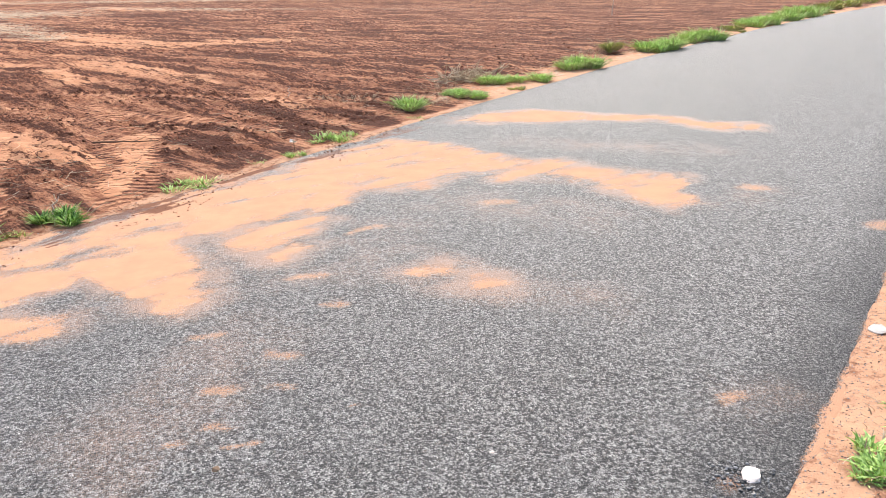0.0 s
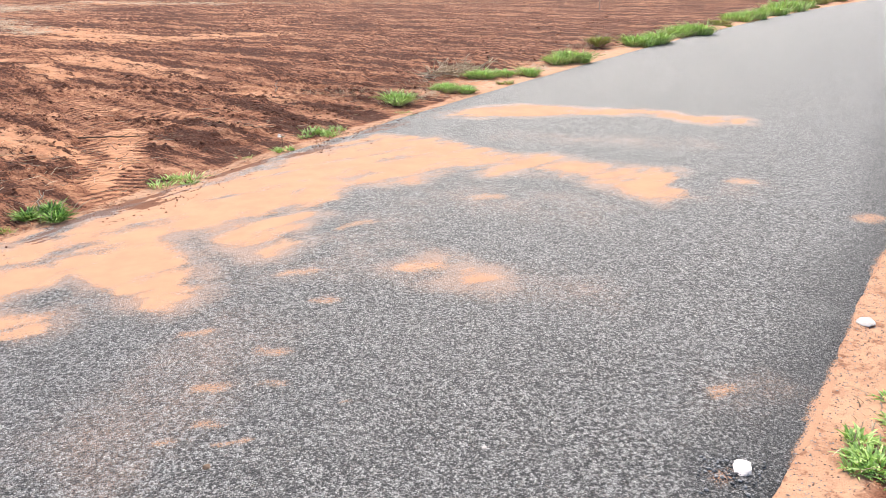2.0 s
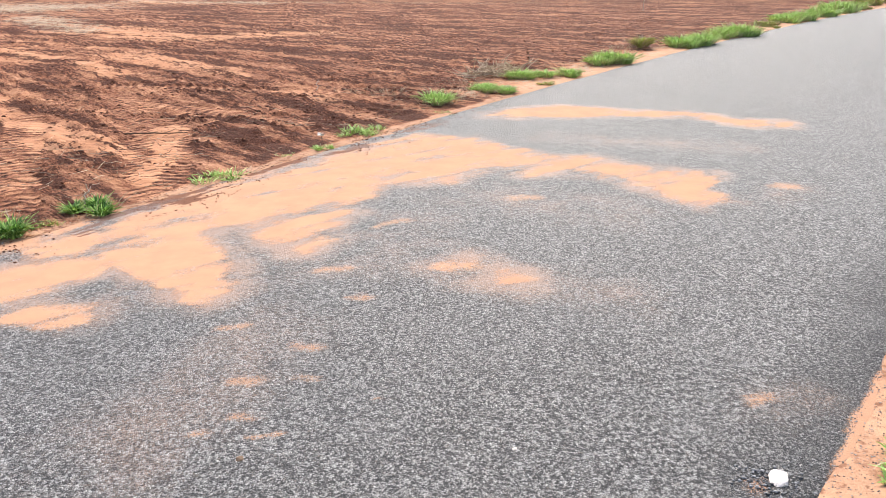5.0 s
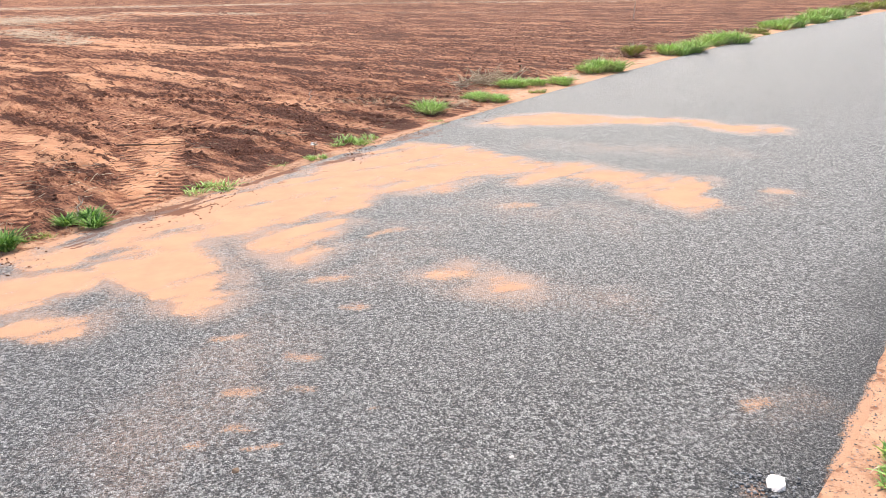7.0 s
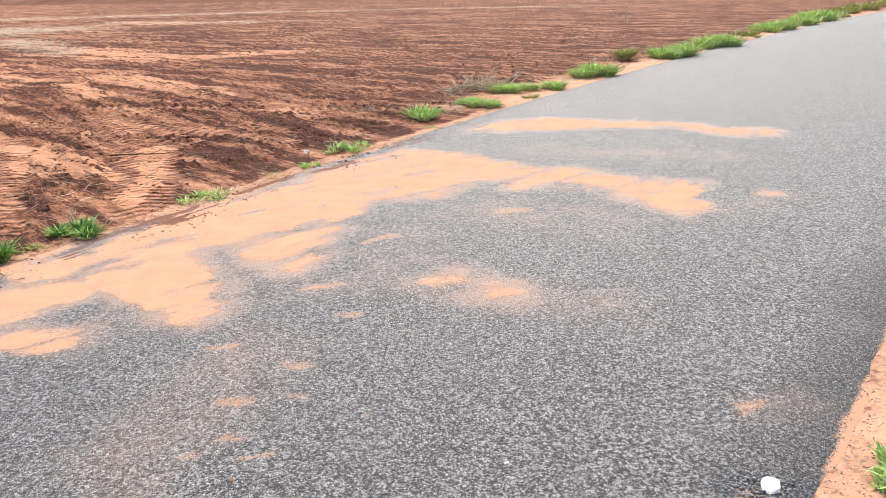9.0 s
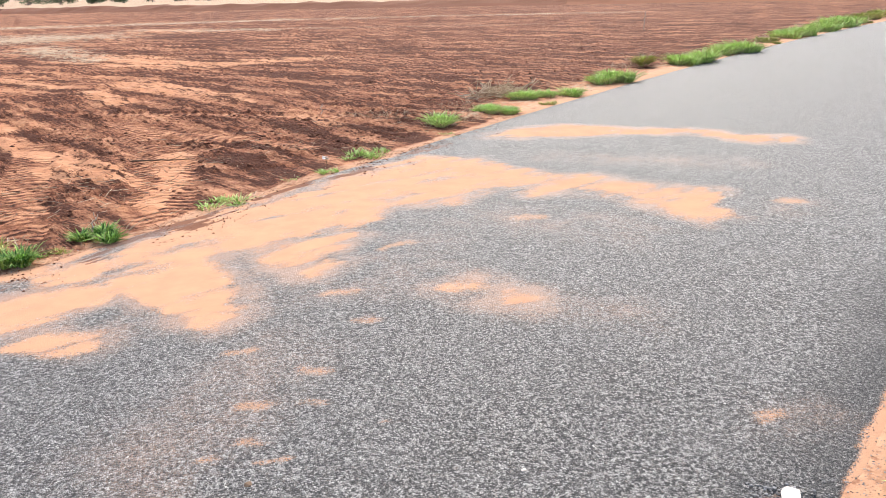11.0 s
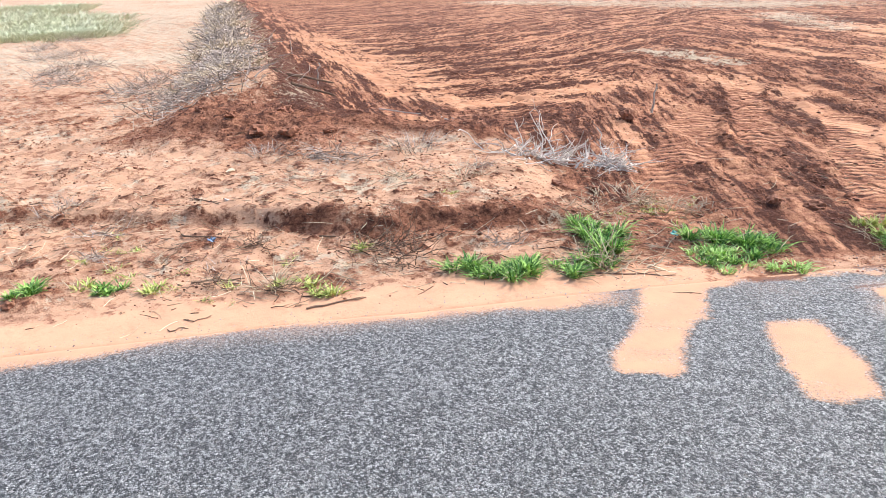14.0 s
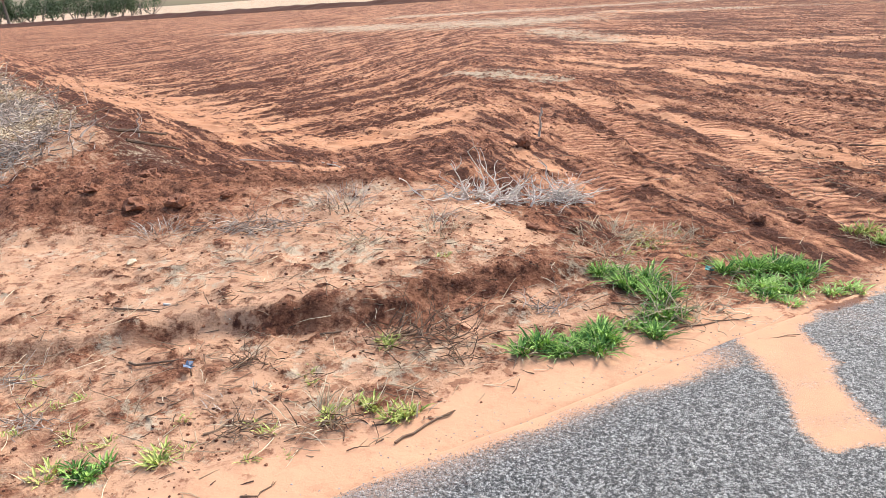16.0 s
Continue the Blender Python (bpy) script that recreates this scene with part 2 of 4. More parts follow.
def plain_material(name, low, high, scale=20.0, roughness=0.85, bump_depth=0.0, specular=0.3):
    """Two tones mixed by noise, with a little shift from object to object and island to island."""
    m, n, l, b = material(name, roughness, specular)
    geo = n.new("ShaderNodeNewGeometry")
    fac = noise_at(n, l, geo.outputs["Position"], scale, 4.0, 0.65)
    fac = calc(n, l, "ADD", calc(n, l, "MULTIPLY", fac, 0.6), calc(n, l, "MULTIPLY", geo.outputs["Random Per Island"], 0.55))
    l.new(mix(n, l, stepped(n, l, fac, 0.25, 0.85), low, high), b.inputs["Base Color"])
    if bump_depth:
        bump = node(n, l, "ShaderNodeBump", {"Height": noise_at(n, l, geo.outputs["Position"], scale * 4, 4.0), "Strength": 0.6, "Distance": bump_depth})
        l.new(bump.outputs[0], b.inputs["Normal"])
    return m


SOIL = soil_material()
ROAD = road_material()
GREEN = plain_material("grass_green", (0.045, 0.15, 0.025), (0.42, 0.62, 0.15), 30.0, 0.6)
LIGHT_GREEN = plain_material("light_grass_green", (0.28, 0.46, 0.09), (0.72, 0.86, 0.34), 12.0, 0.6)
YELLOW_GREEN = plain_material("yellow_green_leaf", (0.26, 0.34, 0.06), (0.62, 0.62, 0.20), 30.0, 0.6)
STRAW = plain_material("dry_straw", (0.34, 0.24, 0.14), (0.66, 0.54, 0.38), 40.0)
TWIG = plain_material("grey_dead_wood", (0.19, 0.145, 0.11), (0.58, 0.48, 0.40), 60.0)
PALE_TWIG = plain_material("bleached_dead_wood", (0.46, 0.38, 0.31), (0.84, 0.77, 0.69), 60.0)
BROWN_TWIG = plain_material("brown_twig", (0.08, 0.045, 0.03), (0.26, 0.17, 0.11), 60.0)
CLOD = plain_material("soil_clod", (0.075, 0.029, 0.018), (0.32, 0.135, 0.075), 30.0, 0.95, 0.006)
WHITE_STONE = plain_material("white_stone", (0.50, 0.43, 0.37), (0.78, 0.70, 0.63), 25.0, 0.8, 0.004)
GREY_CHIP = plain_material("grey_chipping", (0.05, 0.05, 0.05), (0.35, 0.34, 0.33), 60.0, 0.8)


# ---- ground ----
# light streaks on the field: two ends, half widths at them
FIELD_LIGHT = [
    (-20.7, 7.8, -14.8, 6.1, 0.5, 0.8), (-14.8, 6.1, -10.3, 4.7, 0.85, 0.85), (-10.3, 4.7, -8.3, 4.3, 0.85, 0.35),
    (-8.0, 3.5, -6.8, 3.75, 0.24, 0.36), (-6.75, 3.8, -6.35, 5.6, 0.36, 0.28), (-6.5, 2.66, -5.45, 2.9, 0.10, 0.12),
    (-7.4, 6.4, -6.5, 6.1, 0.30, 0.34), (-5.9, 7.5, -4.4, 6.8, 0.28, 0.22), (-3.9, 6.0, -2.85, 5.3, 0.17, 0.16)]
FIELD_LIGHT += [
    (-2.85, 5.3, -1.8, 4.65, 0.16, 0.13), (-5.1, 11.4, -2.3, 9.1, 0.45, 0.22), (-8.8, 16.8, -5.5, 14.9, 0.9, 0.8),
    (-5.5, 15.0, -3.0, 16.2, 0.9, 0.5), (-2.7, 4.9, -1.6, 4.4, 0.2, 0.12), (-5.3, 10.3, -4.2, 8.95, 0.26, 0.2),
    (-0.90, 3.75, -1.70, 5.4, 0.10, 0.17), (-16.0, 32.3, -11.0, 29.5, 1.0, 0.6), (-8.7, 12.5, -6.5, 10.9, 0.3, 0.2), (-4.6, 3.9, -4.0, 3.4, 0.14, 0.12), (-1.25, 7.9, -0.3, 7.2, 0.2, 0.15)]
# darker turned soil on the field
FIELD_DARK = [
    (-0.1, 5.3, 0.5, 6.6, 0.35, 0.3), (-4.2, 8.25, 0.5, 7.85, 0.26, 0.30), (-8.1, 3.0, -5.7, 3.25, 0.2, 0.26),
    (-5.7, 3.25, -4.95, 4.6, 0.28, 0.16), (-8.4, 2.55, -5.0, 2.3, 0.45, 0.35), (-1.25, 2.75, -1.75, 3.9, 0.34, 0.28), (-2.1, 2.25, -2.45, 2.9, 0.26, 0.2), (-3.4, 5.5, -2.3, 4.7, 0.1, 0.12),
    (-9.0, 8.5, -10.6, 13.5, 0.9, 1.3), (-12.5, 7.5, -16.5, 14.0, 1.0, 1.8), (-22.0, 12.0, -34.0, 19.0, 2.0, 3.0)]
STRAW_BANDS = [
    (-32.0, 25.0, -17.0, 26.5, 2.2, 3.6), (-16.0, 32.0, -9.0, 30.5, 1.0, 0.8), (-9.0, 31.5, 2.0, 31.5, 0.6, 0.5), (-30.0, 36.0, -12.0, 42.0, 2.5, 1.5),
    (-12.0, 42.0, 8.0, 44.0, 1.2, 0.8), (-13.5, 21.0, -9.0, 16.5, 1.0, 0.7), (-9.0, 9.8, -6.8, 9.0, 0.5, 0.35)]
# wheel tracks with tread: two ends, half width
TRACKS = [
    (-2.45, 1.9, -4.4, 4.9, 0.27, 0.27), (-0.78, 3.5, -1.75, 5.5, 0.27, 0.36), (-3.2, 4.2, -5.2, 6.9, 0.22, 0.22),
    (-1.5, 2.9, -3.4, 5.9, 0.22, 0.22), (-4.2, 8.1, 0.4, 7.75, 0.2, 0.2), (-1.75, 5.5, -3.2, 7.4, 0.3, 0.24), (-0.4, 5.9, -2.6, 6.9, 0.2, 0.2)]


def bank_frame(x, y):
    """Metres along the bank from its near end, and across its crest towards the field."""
    along = -9.2 - x
    return along, y - (2.15 + 0.364 * along)


def scarp_frame(x, y):
    cross = (x + 3.8) * 0.737 - (y - 0.08) * 0.676 + 0.14 * (fractal(x * 1.6, y * 1.6, 21, 3) - 0.5) + 0.10 * (fractal(x * 7, y * 7, 23, 3) - 0.5)
    lateral = (x + 3.8) * 0.676 + (y - 0.08) * 0.737
    return cross - 0.2 * np.exp(-((lateral - 0.5) / 0.5) ** 2), lateral


def furrow_edge(x, y):
    """0 to 1 on the ridge of thrown-up earth between headland and field."""
    wx, wy = x + 0.3 * (fractal(x * 1.7, y * 1.7, 27, 3) - 0.5), y + 0.3 * (fractal(x * 1.7, y * 1.7, 29, 3) - 0.5)
    return 1 - ramp(capsule(wx, wy, -7.5, 0.75, -4.3, 2.75, 0.62, 0.34), 0.55, 1.1)


def field_line(x, y):
    """Above 0 on the field, below 0 on the headland and verge."""
    start = np.where(x < -4.2, 2.45 + 0.12 * (x + 4.2), 2.45 - 0.42 * (x + 4.2))
    return (y - start) * 0.9 + 0.25 * (fractal(x * 1.4, y * 1.4, 25, 3) - 0.5)


def sway(x, y):
    """How far the drilled rows bend sideways on their way from the headland."""
    run = np.maximum(y - 4.15 + 0.364 * (x + 9.2), 0)
    return np.where(run < 4.2, 0.5 * run - 0.08 * run * run, 0.69 - 0.17 * (run - 4.2))


def furrow_shares(x, y):
    """How far the soil's streaks follow the rows, the fan of tracks at the gateway, and the road's edge."""
    along, across = bank_frame(x, y)
    rows = ramp(-x - 0.62 * y, 2.3, 3.5) * ramp(across, 1.6, 2.8)
    fan = (1 - ramp(np.hypot((x + 3.2) / 1.0, (y - 6.0) / 1.5), 3.2, 4.6)) * (1 - rows)
    edge = ramp(x - left_edge(y), -5.5, -2.5) * ramp(y, 8.0, 10.5)
    return rows, np.clip(fan, 0, 1), edge


def furrows(x, y):
    """Ridges of the worked soil, about -0.5 to 0.5."""
    rows, fan, edge = furrow_shares(x, y)
    total = None
    for angle, share in ((-20, None), (90, rows), (-38, fan), (-28, edge)):
        c, q = math.cos(radians(angle)), math.sin(radians(angle))
        px = x - sway(x, y) if angle == 90 else x
        u, v = px * c + y * q, y * c - px * q
        h = 0.6 * (fractal(u * 0.5, v * 2.4, 43 + angle, 3) - 0.5) + 0.45 * (fractal(u * 1.6, v * 7.0, 47 + angle, 3) - 0.5)
        total = h if total is None else total * (1 - share) + h * share
    return total


def treads(x, y):
    """Where wheels have pressed, and metres along the wheel's way, bent to its lugs."""
    cover, wave = np.zeros_like(x), np.zeros_like(x)
    for k, row in enumerate(TRACKS):
        x0, y0, x1, y1 = row[:4]
        length = math.hypot(x1 - x0, y1 - y0)
        ux, uy = (x1 - x0) / length, (y1 - y0) / length
        s, w = (x - x0) * ux + (y - y0) * uy, np.abs((x - x0) * -uy + (y - y0) * ux)
        inside = (1 - ramp(capsule(x, y, *row), 0.7, 1.05)) * ramp(fractal(x * 1.3, y * 1.3, 60 + k, 3), 0.22, 0.42)
        lugs = (s + w * 0.5) * (1.0 if k % 2 else 0.8) + 0.05 * fractal(x * 2, y * 2, 70 + k, 2)
        take = inside > cover
        wave, cover = np.where(take, lugs, wave), np.maximum(cover, inside)
    return cover, wave


def blotches(x, y):
    """Patches of turned darker soil on the verge."""
    d = x - left_edge(y)
    cross, lateral = scarp_frame(x, y)
    busy = 0.35 + 0.65 * np.exp(-((cross - 0.25) / 0.7) ** 2)
    wide = fractal(x * 1.1, y * 1.1, 131, 3)
    spots = fractal(x * 7.0 + 0.6 * y, y * 7.0, 133, 4)
    return ramp(spots + 0.35 * (wide - 0.5) + 0.12 * (busy - 0.6), 0.575, 0.65) * ramp(-d, 0.26, 0.5) * (1 - ramp(-x, 14, 20))


def ground_height(x, y):
    d = x - left_edge(y)
    dr = x - right_edge(y)
    along, across = bank_frame(x, y)
    half = np.where(across < 0, 1.35, 0.75)
    bank = (0.30 + 0.16 * fractal(x * 0.8, y * 0.8, 5, 3)) * np.clip(1 - np.abs(across / half) ** 1.6, 0, 1) * (0.35 * ramp(along, -3.3, -2.2) + 0.65 * ramp(along, -1.9, -0.5)) * (1 - ramp(along, 90, 110))
    ex, ey = (x + 6.4) * 0.8 + (y - 0.75) * 0.6, (x + 6.4) * -0.6 + (y - 0.75) * 0.8
    mound = 0.16 * np.exp(-(np.abs(ex) / 1.05) ** 2.6 - (np.abs(ey) / 0.55) ** 2.4)
    mound = mound * (0.35 + 1.3 * fractal(x * 3.2, y * 3.2, 9, 4))
    mound = np.maximum(mound, furrow_edge(x, y) * (0.05 + 0.20 * (fractal(x * 2.6, y * 2.6, 11, 5) - 0.3)))
    ditch = -0.10 * np.exp(-((ey - 0.85) / 0.3) ** 2) * np.exp(-((ex - 0.2) / 1.3) ** 4)
    cross, lateral = scarp_frame(x, y)
    shelf = ramp(-cross, -0.06, 0.08) * (0.075 + 0.045 * ramp(lateral, -1.2, 0.2)) * (1 - ramp(lateral, 1.1, 2.0))
    shelf = shelf * (1 - ramp(field_line(x, y), -0.3, 0.35)) * (1 - ramp(-x, 40, 60))
    z = 0.015 + shelf + np.maximum(bank, 0) + mound + ditch
    rough = ramp(-d, 0.05, 0.7)
    z = z + rough * 0.06 * (fractal(x * 6, y * 6, 31, 5) - 0.5) + rough * 0.05 * (fractal(x * 1.1, y * 1.1, 37, 3) - 0.5)
    z = z + 0.022 * blotches(x, y) * rough
    open_field = ramp(-d, 0.5, 1.3) * ramp(field_line(x, y), 0.0, 0.8) * (1 - np.clip(bank * 6, 0, 1))
    z = z + open_field * (0.12 * furrows(x, y) + 0.03 * (fractal(x * 9, y * 9, 33, 3) - 0.5))
    cover, wave = treads(x, y)
    z = z * (1 - 0.5 * cover) - 0.010 * cover
    z = z * ramp(-d, -0.02, 0.5) * (d < 0)
    right_side = ramp(dr, 0.0, 0.5) * (0.01 + 0.04 * fractal(x * 5, y * 5, 61, 4) - 0.03 * ramp(dr, 0.3, 1.5))
    z = np.where(dr > 0, right_side, z)
    under = ramp(d, 0.03, 0.16) * ramp(-dr, 0.03, 0.16)
    lip = np.maximum(np.exp(-(d / 0.12) ** 2), np.exp(-(dr / 0.12) ** 2))
    z = z - 0.08 * under - 0.004 + 0.010 * lip * (fractal(x * 3.5, y * 3.5, 63, 4) - 0.45)
    return z + 1.6 * ramp(np.hypot(x, y), 80, 420)


def ground_coats(x, y):
    d = x - left_edge(y)
    dr = x - right_edge(y)
    along, across = bank_frame(x, y)
    line = field_line(x, y)
    gateway = ramp(y, 1.4, 2.4) * (1 - ramp(y, 7.0, 8.5))
    rim_noise = 0.16 * (fractal(x * 4, y * 4, 137, 3) - 0.5)
    in_field = ramp(line, -0.25, 0.25) * ramp(-d + rim_noise, 0.25 - 0.20 * gateway, 0.5 - 0.28 * gateway)
    in_field = np.where(along > -3.0, ramp(across, 0.5, 0.85), in_field)
    patch = fractal(x * 0.16, y * 0.16, 73, 3)
    far = ramp(np.hypot(x - 2, y + 1), 8, 20)
    heading = ramp(x * 0.8 + y * 0.45, -4.0, 5.0)
    dark = bands(x + 0.5 * (fractal(x * 1.2, y * 1.2, 74, 4) - 0.5), y + 0.5 * (fractal(x * 1.2, y * 1.2, 76, 4) - 0.5), FIELD_DARK, 0.6)
    darkening = in_field * (0.08 + 0.50 * heading - 0.20 * furrow_shares(x, y)[1] + 0.3 * (patch - 0.5) + 0.10 * far + 0.14 * furrow_shares(x, y)[0] + 0.22 * dark)
    light = bands(x + 0.5 * (fractal(x * 1.1, y * 1.1, 75, 4) - 0.5), y + 0.5 * (fractal(x * 1.1, y * 1.1, 77, 4) - 0.5), FIELD_LIGHT, 0.6)
    sand_field = in_field * (0.95 * light + 0.20 - 0.26 * heading - 0.3 * dark * (1 - light))
    tread, wave = treads(x, y)
    darkening = darkening * (1 - 0.6 * tread) - 0.2 * light
    sand_field = np.maximum(sand_field, 0.36 * tread * in_field)
    verge = 1 - in_field
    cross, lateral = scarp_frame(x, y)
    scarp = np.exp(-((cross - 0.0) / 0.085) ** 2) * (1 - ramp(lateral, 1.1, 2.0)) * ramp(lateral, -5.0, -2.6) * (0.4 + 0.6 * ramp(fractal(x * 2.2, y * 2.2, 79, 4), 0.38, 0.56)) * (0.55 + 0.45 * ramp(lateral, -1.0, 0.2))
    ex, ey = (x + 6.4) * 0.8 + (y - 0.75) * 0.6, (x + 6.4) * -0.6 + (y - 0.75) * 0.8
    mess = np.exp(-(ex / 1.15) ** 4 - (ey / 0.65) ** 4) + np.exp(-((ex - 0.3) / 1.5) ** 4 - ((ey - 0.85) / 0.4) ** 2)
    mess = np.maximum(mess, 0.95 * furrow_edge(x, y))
    face = ramp(across, -0.15, 0.2) * (1 - ramp(across, 1.1, 1.6)) * ramp(along, -3.0, -1.6) * (1 - ramp(along, 90, 110))
    gate = np.exp(-((x + 2.2) / 0.9) ** 2 - ((y - 1.75) / 0.6) ** 2)
    sand = verge * (0.80 + 0.8 * (fractal(x * 1.3, y * 1.3, 81, 4) - 0.5) - 0.4 * gate)
    strip = (1 - ramp(-d + 0.25 * (fractal(x * 2.5, y * 2.5, 83, 3) - 0.5), 0.16, 0.44)) * (d < 0.3) * (1 - 0.9 * ramp(y, 1.0, 1.8) * (1 - ramp(y, 7.5, 9)))
    sand = np.maximum(sand, strip)
    sand = sand * (1 - 0.75 * np.clip(0.85 * scarp + mess + face, 0, 1)) * verge + sand_field * (1 - 0.9 * face)
    blot = blotches(x, y) * verge * (d < 0)
    sand = sand - 0.35 * blot
    darkening = np.maximum(darkening, 0.35 * blot)
    # darker soil on the step, mound, ditch, bank face and gateway
    darkening = np.clip(np.maximum(darkening, np.clip(0.52 * scarp + 0.40 * mess + 1.0 * face + 0.3 * gate * verge, 0, 1)), 0, 1)
    straw = in_field * (1 - face) * bands(x, y, STRAW_BANDS, 0.9) * (0.36 + 0.6 * fractal(x * 0.7, y * 0.7, 139, 4))
    top = np.exp(-((across + 0.55) / 0.9) ** 2) * ramp(along, -0.2, 1.0)
    straw = np.maximum(straw, 0.7 * top)
    straw = np.maximum(straw, 0.74 * ramp(-x, 9, 17) * (1 - ramp(across, -1.2, -0.4)) * (0.4 + fractal(x * 0.5, y * 0.5, 135, 3)))
    straw = np.maximum(straw, verge * (1 - np.clip(scarp + mess, 0, 1)) * (d < 0) * 0.34 * ramp(-d, 0.3, 0.6) * fractal(x * 1.7, y * 1.7, 85, 3) * 1.6)
    rim = np.exp(-((d + 0.42) / 0.38) ** 2) * ramp(y, 6.5, 8.5)
    sand, straw = np.maximum(sand, 1.0 * rim), np.maximum(straw, 0.42 * rim)
    darkening = darkening * (1 - np.clip(1.3 * rim, 0, 1))
    right = ramp(dr, -0.3, 0.0)
    pale = 1 - ramp(dr + 0.15 * (fractal(x * 3, y * 3, 87, 3) - 0.5), 0.18, 0.34)
    sand = sand * (1 - right) + right * (0.12 + 0.8 * pale)
    darkening, straw, in_field = darkening * (1 - right) + 0.25 * right * (1 - pale), straw * (1 - right), in_field * (1 - right)
    past = field_end(x, y)
    beyond = ramp(past, 2.0, 3.5)
    sand = sand * (1 - beyond) + 0.6 * beyond
    straw = straw * (1 - beyond) + 0.8 * beyond
    shares = furrow_shares(x, y)
    darkening = darkening * (1 - beyond)
    return np.clip(sand, 0, 1), np.clip(darkening, 0, 1), np.clip(straw, 0, 1), np.clip(in_field * (1 - beyond) * (1 - 0.75 * tread), 0, 1), *shares, np.clip(np.maximum(strip, right * pale * 0.45), 0, 1), tread * in_field, wave, sway(x, y)


def field_end(x, y):
    """Metres past the field's far boundary."""
    return np.maximum(-0.34 * x + 0.94 * y - 91.0, 0.18 * x + 0.983 * y - 65.8)


def spread(fine_lo, fine_hi, step, far_lo, far_hi, growth=1.05):
    out = list(np.arange(fine_lo, fine_hi + step / 2, step))
    s, v = step, out[-1]
    while v < far_hi:
        s *= growth
        v += s
        out.append(v)
    s, v = step, out[0]
    while v > far_lo:
        s *= growth
        v -= s
        out.insert(0, v)
    return np.array(out)


def sheet(name, xs, ys, mapped, coats, mat):
    """A grid as one mesh; mapped gives x, y, z of each node and coats its named values."""
    gx, gy = np.meshgrid(xs, ys)
    x, y, z = mapped(gx.ravel(), gy.ravel())
    nx, ny = len(xs), len(ys)
    idx = np.arange(nx * ny).reshape(ny, nx)
    quads = np.stack([idx[:-1, :-1], idx[:-1, 1:], idx[1:, 1:], idx[1:, :-1]], -1).reshape(-1, 4)
    me = bpy.data.meshes.new(name)
    me.vertices.add(nx * ny)
    me.vertices.foreach_set("co", np.stack([x, y, z], -1).ravel())
    me.loops.add(quads.size)
    me.loops.foreach_set("vertex_index", quads.ravel())
    me.polygons.add(len(quads))
    me.polygons.foreach_set("loop_start", np.arange(0, quads.size, 4))
    me.update(calc_edges=True)
    me.polygons.foreach_set("use_smooth", np.ones(len(quads), dtype=bool))
    for key, values in coats(x, y).items():
        me.attributes.new(key, "FLOAT", "POINT").data.foreach_set("value", values.astype(np.float32))
    me.materials.append(mat)
    return new(name, me)


def ground_map(x, y):
    return x, y, ground_height(x, y)


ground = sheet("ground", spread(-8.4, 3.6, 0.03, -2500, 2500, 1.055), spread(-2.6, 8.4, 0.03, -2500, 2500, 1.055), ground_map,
               lambda x, y: dict(zip(("sand", "darkening", "straw", "field", "rows", "fan", "edge", "silt", "press", "lug", "sway"), ground_coats(x, y))), SOIL)
tagged(ground, "red ploughed farm soil with pale sand, furrows and wheel tracks", "ground", kind="structure")

# ---- road ----
# washed sand on the asphalt: two ends, half widths at them
WASH_FAN = [(-0.49, 2.3), (-0.45, 2.53), (-0.33, 2.78), (-0.18, 2.84), (-0.04, 2.55), (0.13, 2.3), (0.28, 2.07), (0.37, 1.97), (0.39, 1.84), (0.34, 1.71), (0.11, 1.85), (-0.09, 1.98), (-0.3, 2.11)]
WASH_WEST = [(-0.98, 1.82), (-0.8, 2.1), (-0.64, 2.2), (-0.41, 2.12), (-0.42, 1.96), (-0.48, 1.82), (-0.5, 1.68), (-0.68, 1.55)]
WASH_LOBE = [(-0.47, 1.42), (-0.35, 1.56), (-0.24, 1.58), (-0.14, 1.62), (-0.12, 1.48), (-0.2, 1.38), (-0.3, 1.37)]
WASH_EDGE = [(-0.95, 2.36), (-0.84, 2.5), (-0.66, 2.61), (-0.58, 2.92), (-0.45, 3.1), (-0.33, 2.78), (-0.52, 2.48), (-0.66, 2.21), (-0.8, 2.12)]
WASH_BAND = [(-0.45, 3.1), (-0.40, 3.45), (-0.14, 3.75), (0.06, 4.08), (0.3, 4.67), (0.61, 5.1), (0.87, 5.39), (1.3, 5.3), (1.71, 4.94), (1.93, 4.66), (1.92, 4.21), (1.59, 4.45),
             (1.42, 4.27), (1.25, 3.94), (1.04, 3.85), (0.82, 3.91), (0.71, 3.68), (0.67, 3.41), (0.52, 3.1), (0.34, 2.87), (0.17, 2.86), (-0.03, 2.9), (-0.21, 3.0)]
WASH_TONGUE = [(0.27, 2.66), (0.34, 2.87), (0.47, 3.04), (0.67, 3.11), (0.65, 2.89), (0.53, 2.58), (0.41, 2.53)]
WASH_TIP = [(0.54, 2.45), (0.63, 2.69), (0.72, 2.6), (0.61, 2.41)]
WASH_ARM = [(1.85, 4.68), (2.27, 4.69), (2.57, 4.44), (2.85, 4.28), (3.15, 4.28), (3.07, 4.04), (3.09, 3.82), (3.14, 3.60), (3.0, 3.52), (2.86, 3.67), (2.68, 3.87), (2.49, 4.13), (2.25, 4.23), (1.85, 4.16)]
WASH_FAR = [(1.39, 6.46), (1.68, 6.87), (2.18, 7.11), (2.62, 6.98), (2.96, 6.8), (3.39, 6.82), (3.71, 6.67), (4.0, 6.45), (4.41, 6.36), (4.31, 6.16), (4.05, 6.15), (3.66, 6.40), (3.4, 6.57),
            (2.99, 6.56), (2.52, 6.54), (2.1, 6.47), (1.69, 6.38)]
